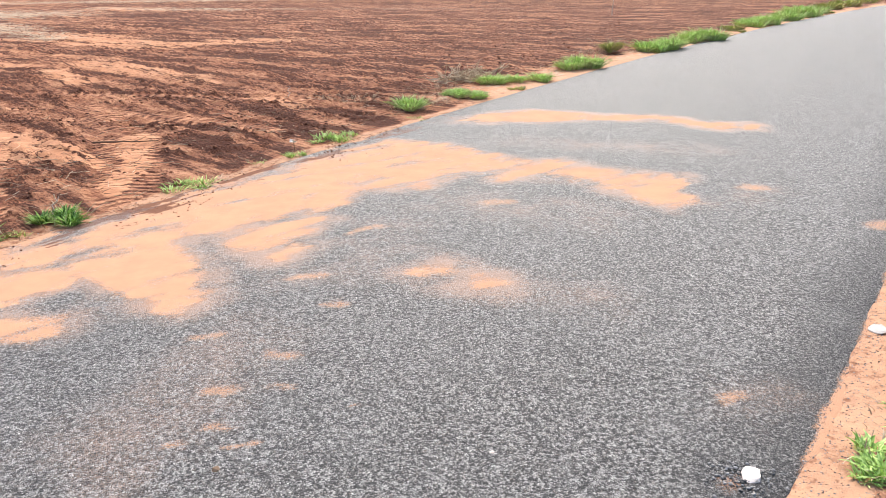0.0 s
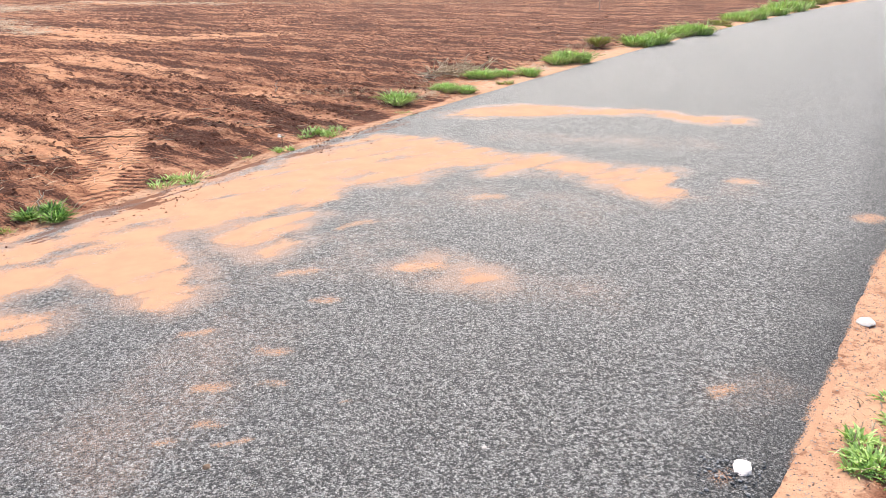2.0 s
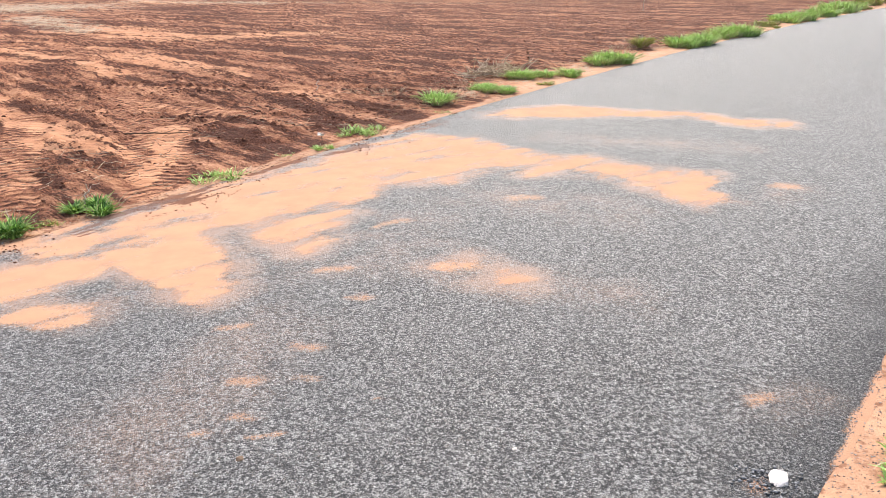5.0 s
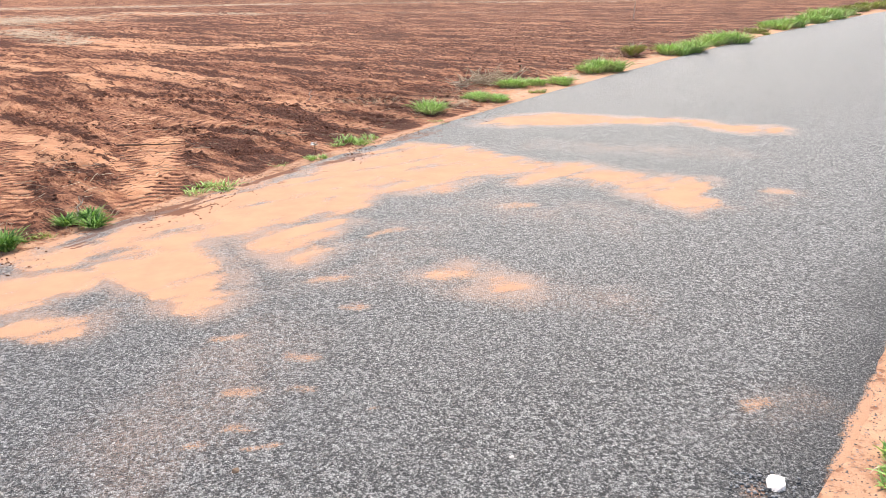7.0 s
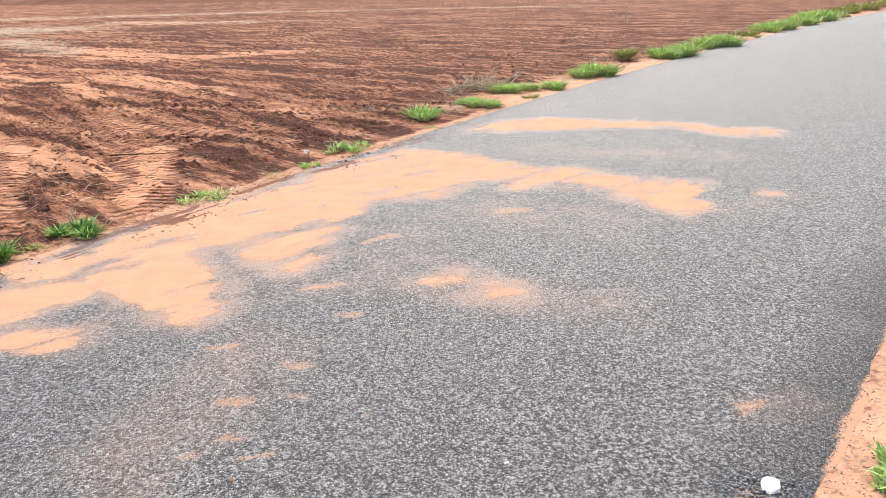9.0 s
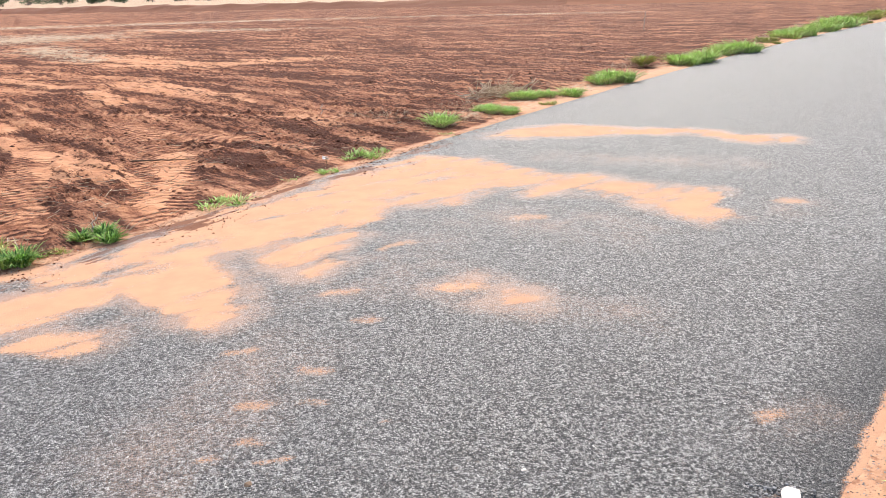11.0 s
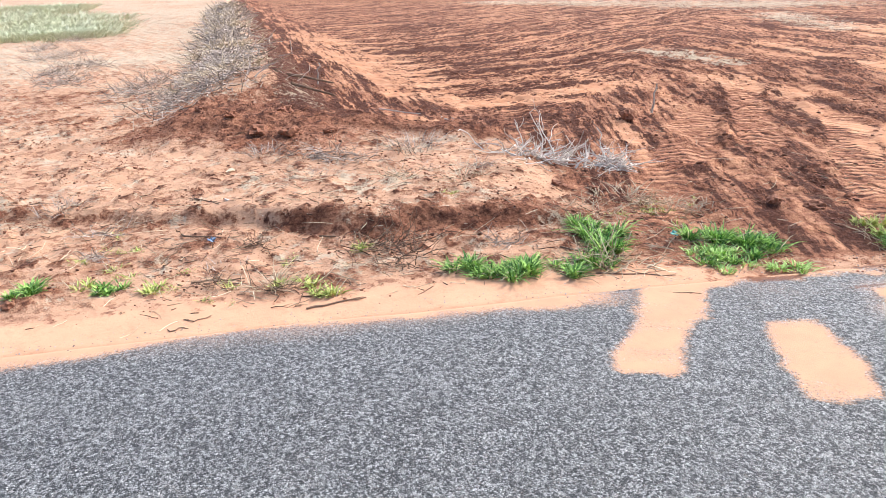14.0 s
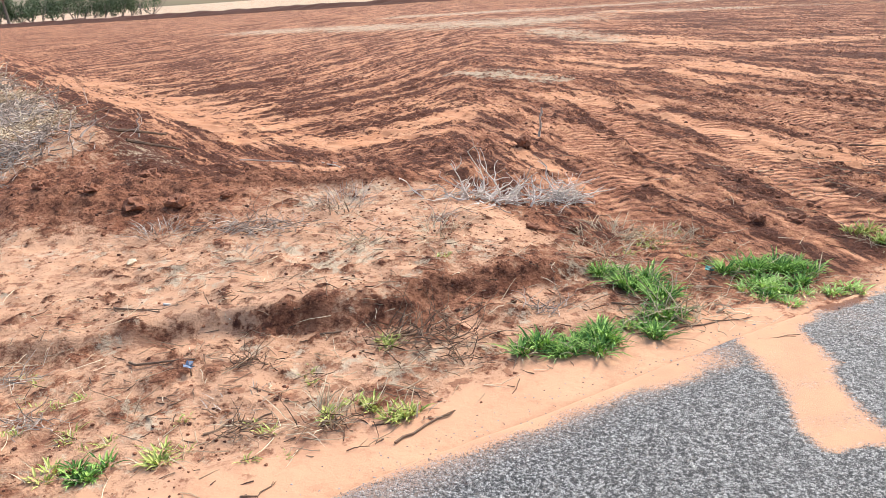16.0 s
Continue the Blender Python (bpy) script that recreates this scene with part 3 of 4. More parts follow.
WASH_SPOT = [(1.41, 2.26), (1.58, 2.35), (1.66, 2.27), (1.56, 2.19)]
WASH_PATCH = [(1.6, 2.08), (1.71, 2.2), (1.86, 2.17), (1.82, 2.04), (1.68, 2.03)]
WASH_SOUTH = [(-1.85, 1.15), (-1.62, 1.28), (-1.43, 0.95), (-1.3, 0.7), (-1.17, 0.55), (-1.12, 0.38), (-1.29, 0.26), (-1.38, 0.33), (-1.44, 0.5), (-1.56, 0.65), (-1.7, 0.86)]
WASH_MIDDLE = [(-1.18, 1.08), (-1.05, 1.24), (-0.8, 1.1), (-0.58, 0.85), (-0.62, 0.69), (-0.73, 0.65), (-0.91, 0.81)]
# outlines of the washes and how softly each one ends
WASHES = [(WASH_FAN, 0.09), (WASH_WEST, 0.10), (WASH_LOBE, 0.07), (WASH_EDGE, 0.12), (WASH_BAND, 0.20), (WASH_TONGUE, 0.11), (WASH_TIP, 0.09), (WASH_ARM, 0.16), (WASH_FAR, 0.09),
          (WASH_SPOT, 0.08), (WASH_PATCH, 0.08), (WASH_SOUTH, 0.04), (WASH_MIDDLE, 0.04)]
SPOTS = [
    (1.77, 3.52, 1.86, 3.54, 0.08, 0.07), (0.54, 1.44, 0.64, 1.46, 0.035, 0.04), (0.90, 1.33, 0.95, 1.33, 0.04, 0.04), (0.98, 1.09, 1.01, 1.1, 0.03, 0.028),
    (0.73, 1.03, 0.82, 1.05, 0.032, 0.04), (0.84, 0.83, 0.89, 0.84, 0.03, 0.026), (0.73, 0.70, 0.77, 0.70, 0.026, 0.026), (0.96, 0.72, 1.0, 0.72, 0.022, 0.02)]
SPOTS += [
    (1.03, 0.74, 1.05, 0.75, 0.018, 0.018), (1.28, 0.95, 1.29, 0.95, 0.016, 0.016), (2.66, 1.12, 2.72, 1.13, 0.028, 0.028), (0.8, 2.13, 0.93, 2.17, 0.05, 0.05),
    (1.03, 1.80, 1.08, 1.84, 0.04, 0.04), (3.6, 3.98, 3.7, 4.0, 0.08, 0.08), (4.14, 3.2, 4.22, 3.25, 0.08, 0.08), (0.95, 2.85, 1.1, 2.97, 0.05, 0.05),
    (-0.61, -0.61, -0.59, -0.6, 0.035, 0.035), (-0.48, -0.83, -0.46, -0.81, 0.03, 0.03), (-0.64, -1.0, -0.62, -1.0, 0.025, 0.025), (2.51, 0.63, 2.55, 0.65, 0.035, 0.03)]
DUST = [
    (0.55, 0.6, 0.75, 1.5, 0.3, 0.3), (0.7, 2.15, 1.0, 2.2, 0.25, 0.2), (0.95, 2.75, 1.2, 3.0, 0.3, 0.3),
    (1.2, 2.4, 2.2, 2.0, 0.35, 0.3), (2.7, 1.1, 2.85, 1.15, 0.18, 0.15), (3.2, 3.6, 3.7, 3.9, 0.25, 0.25),
    (1.4, 3.6, 2.4, 3.3, 0.4, 0.4), (-1.5, 1.6, -0.3, 3.2, 0.45, 0.5), (2.0, 5.4, 3.6, 5.2, 0.3, 0.3), (-0.7, -0.9, -0.3, -0.4, 0.25, 0.25)]


def outline_distance(x, y, corners):
    """Distance to a closed outline, negative inside."""
    best, inside = np.full_like(x, 1e9), np.zeros(x.shape, dtype=bool)
    for (x0, y0), (x1, y1) in zip(corners, corners[1:] + corners[:1]):
        dx, dy = x1 - x0, y1 - y0
        t = np.clip(((x - x0) * dx + (y - y0) * dy) / (dx * dx + dy * dy), 0, 1)
        best = np.minimum(best, np.hypot(x - x0 - t * dx, y - y0 - t * dy))
        inside ^= ((y0 > y) != (y1 > y)) & (x < (y - y0) * dx / (dy if dy else 1e-9) + x0)
    return np.where(inside, -best, best)


def wobble(x, y):
    return (x + 0.12 * (fractal(x * 3.1, y * 3.1, 101, 4) - 0.5) + 0.05 * (fractal(x * 14, y * 14, 105, 3) - 0.5),
            y + 0.12 * (fractal(x * 3.1, y * 3.1, 103, 4) - 0.5) + 0.05 * (fractal(x * 14, y * 14, 107, 3) - 0.5))


def road_coats(x, y):
    wx, wy = wobble(x, y)
    d, dr = x - left_edge(y), x - right_edge(y)
    slant = fractal((x * 0.7 + y * 0.7) * 2.0, (y * 0.7 - x * 0.7) * 10, 109, 4)
    sand, halo = np.zeros_like(x), np.zeros_like(x)
    for corners, feather in WASHES:
        gap = outline_distance(wx, wy, corners) / feather
        sand = np.maximum(sand, 0.5 - 0.5 * np.clip(gap, -0.62, 1))
        halo = np.maximum(halo, (1 - ramp(gap * feather, 0.0, 0.34 if feather > 0.055 else 0.20)) * ramp(y, 1.0, 1.8))
    near = ramp(sand, 0.02, 0.35)
    sand = sand + near * (0.25 + 0.75 * ramp(y, 1.0, 1.7)) * (1.9 * (slant - 0.46) + 1.1 * (fractal(x * 8, y * 8, 110, 4) - 0.5))
    sand = np.maximum(sand, 0.46 * bands(wx, wy, SPOTS, 0.95))
    gate = ramp(y, 0.9, 1.8) * (1 - ramp(y, 5.0, 6.2))
    rim = (1 - ramp(d + (0.10 + 0.3 * gate) * (fractal(x * 4, y * 4, 111, 4) - 0.5), 0.0, 0.05 + 0.22 * gate)) * (1 - 0.6 * gate * ramp(slant, 0.5, 0.6))
    south = (1 - ramp(y, 0.5, 1.0)) * (1 - ramp(d + 0.45 * (fractal(x * 1.1, y * 1.1, 113, 4) - 0.5), 0.0, 0.22))
    sand = np.maximum(sand, np.maximum(rim, south))
    sand = np.maximum(sand, 1 - ramp(-dr + 0.10 * (fractal(x * 4, y * 4, 117, 3) - 0.5), 0.0, 0.05))
    dust = np.maximum(np.maximum(0.62 * halo, 0.26 * bands(wx, wy, DUST, 0.95)), 0.5 * bands(wx, wy, SPOTS, 1.0)) * (0.1 + 1.8 * fractal(x * 4.5, y * 4.5, 119, 4))
    dust = np.maximum(dust, 0.6 * (1 - ramp(y, 0.6, 1.3)) * (1 - ramp(d, 0.0, 0.40)) * (0.25 + 1.2 * fractal(x * 3.5, y * 3.5, 127, 4)))
    bare = (1 - ramp(-dr + 0.35 * (fractal(x * 1.6, y * 1.6, 129, 4) - 0.5), 0.08, 0.55)) + 0.8 * (1 - ramp(d, 0.02, 0.22)) * ramp(y, 6.6, 7.4)
    bare = np.maximum(bare, 0.8 * (1 - ramp(np.hypot(x - 2.58, y - 0.67), 0.10, 0.22)))
    mud = ramp(fractal((x * 0.45 + y * 0.9) * 3.0, (x * 0.9 - y * 0.45) * 11, 151, 5) - 0.28 * np.clip(d - 0.05, 0, 1), 0.52, 0.58) * ramp(d, -0.05, 0.02) * ramp(y, 0.9, 1.7) * (1 - ramp(y, 5.4, 6.6)) * (1 - ramp(d, 0.25, 0.5))
    return {"mud": np.clip(mud, 0, 1), "sand": np.clip(sand, 0, 1), "dust": np.clip(dust, 0, 1), "bare": np.clip(bare, 0, 1)}


def road_map(u, y):
    """u runs from 0 at the field-side edge to 1 at the other."""
    x0, x1 = left_edge(y), right_edge(y)
    ragged = (0.05 + 0.14 * (u > 0.5)) * (fractal(y * 2.2, y * 0 + 3 * (u > 0.5), 121, 4) - 0.5)
    x = x0 + (x1 - x0) * u + ragged * (np.abs(u - 0.5) * 2) ** 6
    edge = np.minimum(u, 1 - u)
    z = 0.012 * (1 - (2 * u - 1) ** 2) - 0.016 * (1 - np.clip(edge / 0.012, 0, 1)) + 0.004 * (fractal(x * 0.8, y * 0.8, 123, 3) - 0.5)
    return x, y, z


us = np.concatenate([[0, 0.004, 0.008, 0.012], np.linspace(0.018, 0.982, 175), [0.988, 0.992, 0.996, 1.0]])
road = sheet("road", us, spread(-2.6, 7.6, 0.025, -60, 60, 1.06), road_map, road_coats, ROAD)
tagged(road, "grey chip-sealed asphalt farm road with washed orange sand", "road", kind="structure")


# ---- small builders ----
rng = random.Random(4)


def mesh_from(name, verts, faces, mat, parent=None, label="", kind=""):
    me = bpy.data.meshes.new(name)
    me.from_pydata(verts, [], faces)
    me.materials.append(mat)
    ob = new(name, me)
    if parent:
        ob.parent = parent
    return tagged(ob, label, kind=kind)


def thing(name, x, y, label, category, group="", z=None, kind=""):
    """An empty at the thing's base."""
    ob = new(name)
    ob.empty_display_size = 0.1
    ob.location = (x, y, level(x, y) if z is None else z)
    return tagged(ob, label, category, group, kind)


def level(x, y):
    """Height of the ground or road at a place."""
    a, b = np.array([float(x)]), np.array([float(y)])
    g = float(ground_height(a, b)[0])
    if left_edge(a)[0] < x < right_edge(a * 0 + b)[0]:
        u = (a - left_edge(b)) / (right_edge(b) - left_edge(b))
        if 0 < u[0] < 1:
            return float(road_map(u, b)[2][0])
    return g


def levels(xs, ys):
    """Heights of the ground at many places off the road."""
    return ground_height(np.array(xs, dtype=float), np.array(ys, dtype=float))


def blade(verts, faces, base, lean, height, width, droop):
    """One grass blade: a bent, tapering, folded strip."""
    base = Vector(base)
    side = Vector((-lean.y, lean.x, 0)).normalized() * width / 2
    k = len(verts)
    for t, w in ((0, 0.8), (0.4, 1.0), (0.75, 0.7)):
        p = base + lean * (height * (0.75 * t + droop * t * t)) + Vector((0, 0, height * (t - 0.5 * droop * t * t)))
        verts += [tuple(p - side * w), tuple(p + Vector((0, 0, -width * 0.25))), tuple(p + side * w)]
    tip = base + lean * (height * (0.75 + droop)) + Vector((0, 0, height * (1 - 0.62 * droop)))
    verts.append(tuple(tip))
    for r in (0, 3):
        faces += [(k + r, k + r + 1, k + r + 4, k + r + 3), (k + r + 1, k + r + 2, k + r + 5, k + r + 4)]
    faces += [(k + 6, k + 7, k + 9), (k + 7, k + 8, k + 9)]


def blades(count, radius, height, stretch=(1.0, 1.0), turn=0.0, width=0.007, spread_out=0.7):
    verts, faces = [], []
    ca, sa = math.cos(turn), math.sin(turn)
    for _ in range(count):
        a, r = rng.uniform(0, 2 * math.pi), math.sqrt(rng.random()) * radius
        u, v = r * math.cos(a) * stretch[0], r * math.sin(a) * stretch[1]
        px, py = ca * u - sa * v, sa * u + ca * v
        b = a + turn + rng.gauss(0, 0.9)
        lean = Vector((math.cos(b), math.sin(b), 0)) * rng.uniform(0.25, 1.0) * spread_out * 1.5 * (0.5 + 0.6 * r / radius)
        if lean.length < 0.02:
            lean = Vector((0.05, 0.02, 0))
        blade(verts, faces, (px, py, -0.015), lean, height * rng.uniform(0.45, 1.1), width * rng.uniform(0.7, 1.3), rng.uniform(0.3, 1.0))
    return verts, faces


def tube(verts, faces, points, radius, end_radius, sides=4):
    """A twig along points."""
    k0 = len(verts)
    n = len(points)
    for i, p in enumerate(points):
        ahead = (points[min(i + 1, n - 1)] - points[max(i - 1, 0)]).normalized()
        u = ahead.orthogonal().normalized()
        v = ahead.cross(u)
        r = radius + (end_radius - radius) * i / (n - 1)
        for s in range(sides):
            a = 2 * math.pi * s / sides
            verts.append(tuple(p + (u * math.cos(a) + v * math.sin(a)) * r))
    for i in range(n - 1):
        for s in range(sides):
            a, b = k0 + i * sides + s, k0 + i * sides + (s + 1) % sides
            faces.append((a, b, b + sides, a + sides))
    faces.append(tuple(k0 + s for s in reversed(range(sides))))
    faces.append(tuple(k0 + (n - 1) * sides + s for s in range(sides)))


def crooked(start, way, length, bend=0.25, steps=5):
    pts, p, w = [Vector(start)], Vector(start), Vector(way).normalized()
    for _ in range(steps):
        w = (w + Vector((rng.gauss(0, bend), rng.gauss(0, bend), rng.gauss(0, bend * 0.6)))).normalized()
        p = p + w * length / steps
        pts.append(p.copy())
    return pts


def branch_mesh(verts, faces, start, way, length, radius, forks=3):
    pts = crooked(start, way, length)
    tube(verts, faces, pts, radius, radius * 0.35)
    for _ in range(forks):
        at = pts[rng.randint(2, len(pts) - 1)]
        w = Vector(way).normalized() + Vector((rng.gauss(0, 0.7), rng.gauss(0, 0.7), rng.gauss(0.1, 0.5)))
        tube(verts, faces, crooked(at, w, length * rng.uniform(0.25, 0.5), 0.3, 4), radius * 0.55, radius * 0.2, 3)


def lump(verts, faces, centre, size, squash=0.7):
    """A rough little clod of eight to twelve corners."""
    k = len(verts)
    turn = rng.uniform(0, 6.28)
    for ring, (h, r) in enumerate(((-0.5, 0.75), (0.1, 1.0), (0.6, 0.6))):
        for s in range(5):
            a = turn + 2 * math.pi * s / 5 + ring * 0.5
            q = r * rng.uniform(0.7, 1.2)
            verts.append((centre[0] + size * q * math.cos(a), centre[1] + size * q * math.sin(a) * 0.85, centre[2] + size * squash * h * rng.uniform(0.8, 1.2)))
    for ring in (0, 5):
        for s in range(5):
            faces.append((k + ring + s, k + ring + (s + 1) % 5, k + ring + 5 + (s + 1) % 5, k + ring + 5 + s))
    faces.append((k + 10, k + 11, k + 12, k + 13, k + 14))


# ---- green plants ----
def clumps(count, radius, height, stretch, turn, width, spread_out):
    """Blades gathered in several small bunches, so that the outline is lumpy."""
    verts, faces = [], []
    ca, sa = math.cos(turn), math.sin(turn)
    bunches = max(4, int(radius / 0.032))
    for k in range(bunches):
        a, r = rng.uniform(0, 2 * math.pi), math.sqrt((k + 0.5) / bunches) * radius * 0.85
        u, v = r * math.cos(a) * stretch[0], r * math.sin(a) * stretch[1]
        size = rng.uniform(0.65, 1.2)
        part_verts, part_faces = blades(max(6, count // bunches), radius * 0.3 * size, height * size, width=width, spread_out=spread_out)
        base = len(verts)
        verts += [(p[0] + ca * u - sa * v, p[1] + sa * u + ca * v, p[2]) for p in part_verts]
        faces += [tuple(i + base for i in f) for f in part_faces]
    return verts, faces


def grass_tuft(x, y, radius, height, count, label, dry=0.15, mat=None, stretch=(1.0, 1.0), turn=0.0, width=0.010, group="roadside grass tufts"):
    ob = thing("grass_tuft", x, y, label, "grass", group)
    mesh_from("foliage", *clumps(int(count * 2.2), radius, height * 0.72, stretch, turn, width, 0.62), mat or GREEN, ob, kind="stuff")
    if dry:
        mesh_from("dry_foliage", *blades(max(6, int(count * dry)), radius * 1.1, height * 0.85, stretch, turn, width * 0.5, 0.8), STRAW, ob, "withered straw-coloured blades", "stuff")
    return ob


LUSH = "lush green grass tuft on sandy soil beside the road"
LOW = "low spreading green weed at the asphalt's edge"
MIXED = "green and yellowing grass tuft on the red verge"
# x, y, radius, height, blades
NEAR_TUFTS = [
    (-0.97, 3.0, 0.15, 0.20, 330), (-1.29, 2.48, 0.15, 0.18, 260), (-2.50, 0.42, 0.11, 0.14, 130), (-2.41, 0.50, 0.10, 0.14, 110), (-2.33, 0.58, 0.10, 0.15, 110), (-2.26, 0.68, 0.10, 0.15, 120),
    (-2.16, 0.82, 0.10, 0.16, 120), (-2.16, 1.02, 0.10, 0.13, 90), (-2.24, 1.22, 0.11, 0.17, 130), (-2.40, 1.34, 0.12, 0.18, 150), (-2.56, 1.32, 0.11, 0.17, 120),
    (-1.74, 1.84, 0.16, 0.17, 210), (-1.98, 1.74, 0.13, 0.14, 140), (-1.80, 1.60, 0.14, 0.11, 120), (-3.46, -1.17, 0.09, 0.11, 100), (-3.61, -1.57, 0.11, 0.11, 120)]
for px, py, r, h, c in NEAR_TUFTS:
    grass_tuft(px, py, r, h, c, LUSH, 0.10)
FLAT_TUFTS = [
    (-0.42, 3.86, 0.20, 0.11, 120), (0.08, 4.90, 0.10, 0.10, 60), (0.28, 5.50, 0.22, 0.12, 150), (-1.88, 1.66, 0.18, 0.10, 130),
    (-1.72, 1.54, 0.15, 0.08, 100), (-1.50, 1.78, 0.13, 0.08, 90), (-0.16, 4.62, 0.08, 0.06, 30), (3.10, 0.76, 0.14, 0.085, 210), (3.22, 0.98, 0.12, 0.075, 150),
    (3.02, 0.68, 0.09, 0.06, 100), (3.26, 0.78, 0.12, 0.08, 130), (0.96, 6.58, 0.13, 0.06, 40)]
for px, py, r, h, c in FLAT_TUFTS:
    grass_tuft(px, py, r, h, c, LOW, 0.25, LIGHT_GREEN if py > 1.4 or px > 2 else None, stretch=(1.25, 0.8), turn=1.0)
for px, py, r, h, c in [(-3.33, -1.01, 0.07, 0.10, 50), (-2.72, -0.28, 0.08, 0.11, 50), (-3.56, -1.28, 0.05, 0.09, 30), (-3.14, 0.15, 0.06, 0.09, 40),
                        (-2.88, -0.30, 0.07, 0.09, 40), (-2.97, -0.46, 0.05, 0.09, 25), (-1.12, 2.70, 0.10, 0.06, 50), (-2.60, 2.05, 0.14, 0.08, 60), (-1.46, 2.66, 0.16, 0.12, 90)]:
    grass_tuft(px, py, r, h, c, MIXED, 0.4, YELLOW_GREEN)
# grass clumps along the strip between field and road, thicker with distance: x, y, radius, height
FAR_TUFTS = [
    (1.00, 7.10, 0.20, 0.24), (1.50, 8.05, 0.20, 0.16), (1.70, 8.00, 0.14, 0.13), (1.92, 9.25, 0.20, 0.20), (2.20, 9.30, 0.18, 0.15), (2.60, 9.60, 0.20, 0.18),
    (3.15, 10.90, 0.22, 0.24), (3.42, 11.20, 0.26, 0.34), (5.00, 13.9, 0.34, 0.32), (5.35, 14.3, 0.34, 0.36), (6.3, 16.0, 0.40, 0.36), (6.75, 16.5, 0.42, 0.42),
    (9.0, 20.8, 0.5, 0.34), (9.6, 21.6, 0.5, 0.40), (10.9, 23.7, 0.6, 0.44), (12.1, 25.6, 0.7, 0.50), (13.3, 27.6, 0.7, 0.44)]
for px, py, r, h in FAR_TUFTS:
    grass_tuft(px - 0.18, py, r * min(1.0, 0.85 + 0.015 * py), h * min(1.1, 0.9 + 0.02 * py), 460, "bushy green grass clump in the strip between field and road", 0.14, LIGHT_GREEN, stretch=(0.8, 1.2), turn=-0.5, width=0.006 + 0.0008 * py)
for px, py, r, h in [(4.15, 13.4, 0.20, 0.36), (8.1, 19.4, 0.4, 0.22), (14.9, 30.2, 0.7, 0.42), (16.6, 32.6, 0.8, 0.45), (19.0, 36.4, 0.8, 0.45), (21.8, 40.2, 0.9, 0.5)]:
    grass_tuft(px - 0.25, py, r * 0.85, h, 320, "pale yellow-green grass clump beside the far road", 0.3, YELLOW_GREEN, stretch=(0.8, 1.3), turn=-0.5, width=0.012 + 0.0012 * py)


for k in range(8):
    py = 8.6 + 2.2 * k + 0.08 * k * k + rng.uniform(-0.3, 0.3)
    px = float(left_edge(np.array([py]))[0]) - rng.uniform(0.12, 0.35)
    grass_tuft(px, py, rng.uniform(0.10, 0.2) * (1 + 0.03 * k), rng.uniform(0.08, 0.16) * (1 + 0.03 * k), 60, "short yellow-green grass in the strip between field and road", 0.5, YELLOW_GREEN, width=0.010 + 0.001 * k)


SEEDLINGS = [
    (-4.17, -1.01), (-4.04, -0.94), (-3.58, -1.01), (-3.46, -0.85), (-3.08, -0.76), (-3.10, -0.67), (-3.70, -1.10), (-3.92, -1.23), (-3.25, -0.35), (-2.62, 1.70), (-2.74, 2.16),
    (-2.52, 2.38), (-2.30, 1.95), (-3.35, 0.95), (-4.45, -0.85)]
for px, py in SEEDLINGS:
    for _ in range(2):
        grass_tuft(px + rng.gauss(0, 0.06), py + rng.gauss(0, 0.05), rng.uniform(0.025, 0.045), rng.uniform(0.05, 0.08), 9, "small pale yellow-green seedling on the sandy verge", 0.5, YELLOW_GREEN, width=0.006, group="seedlings on the verge")


# ---- dry plants ----
def straw_tuft(x, y, radius, height, count, label, mat=None):
    ob = thing("dry_tuft", x, y, label, "dry grass", "withered tufts")
    mesh_from("stalk_tangle", *blades(count, radius, height, width=0.005, spread_out=1.1), mat or STRAW, ob, kind="stuff")
    return ob


for px, py, r, h, c in [(0.14, 7.75, 0.22, 0.14, 80), (-0.2, 7.9, 0.2, 0.09, 60), (-2.55, 2.10, 0.22, 0.12, 110), (-2.85, 2.02, 0.2, 0.10, 90), (-2.35, 2.3, 0.18, 0.08, 70),
                        (-3.66, 1.27, 0.12, 0.16, 60), (-2.98, -0.50, 0.10, 0.12, 50), (-4.0, 0.2, 0.14, 0.06, 50), (-2.75, 1.55, 0.2, 0.1, 70), (0.95, 8.6, 0.3, 0.12, 90)]:
    straw_tuft(px, py, r, h, c, "withered straw-coloured grass tuft on red soil")
for px, py, r, h, c in [(-5.05, -1.12, 0.16, 0.10, 90), (-4.6, 0.5, 0.14, 0.08, 70), (-5.5, 0.55, 0.14, 0.12, 80), (-4.2, 1.2, 0.16, 0.08, 70), (-4.72, 1.55, 0.20, 0.20, 110), (-3.4, -0.58, 0.12, 0.06, 50)]:
    straw_tuft(px, py, r, h, c, "grey dead weed lying on the sandy headland", TWIG)


for k in range(20):
    py = 7.4 + 1.0 * k + 0.03 * k * k + rng.uniform(-0.4, 0.4)
    px = float(left_edge(np.array([py]))[0]) - rng.uniform(0.5, 1.0) - 0.01 * k
    straw_tuft(px, py, rng.uniform(0.15, 0.35) * (1 + 0.03 * k), rng.uniform(0.06, 0.16) * (1 + 0.04 * k), 70, "pale withered grass between ploughed soil and road")


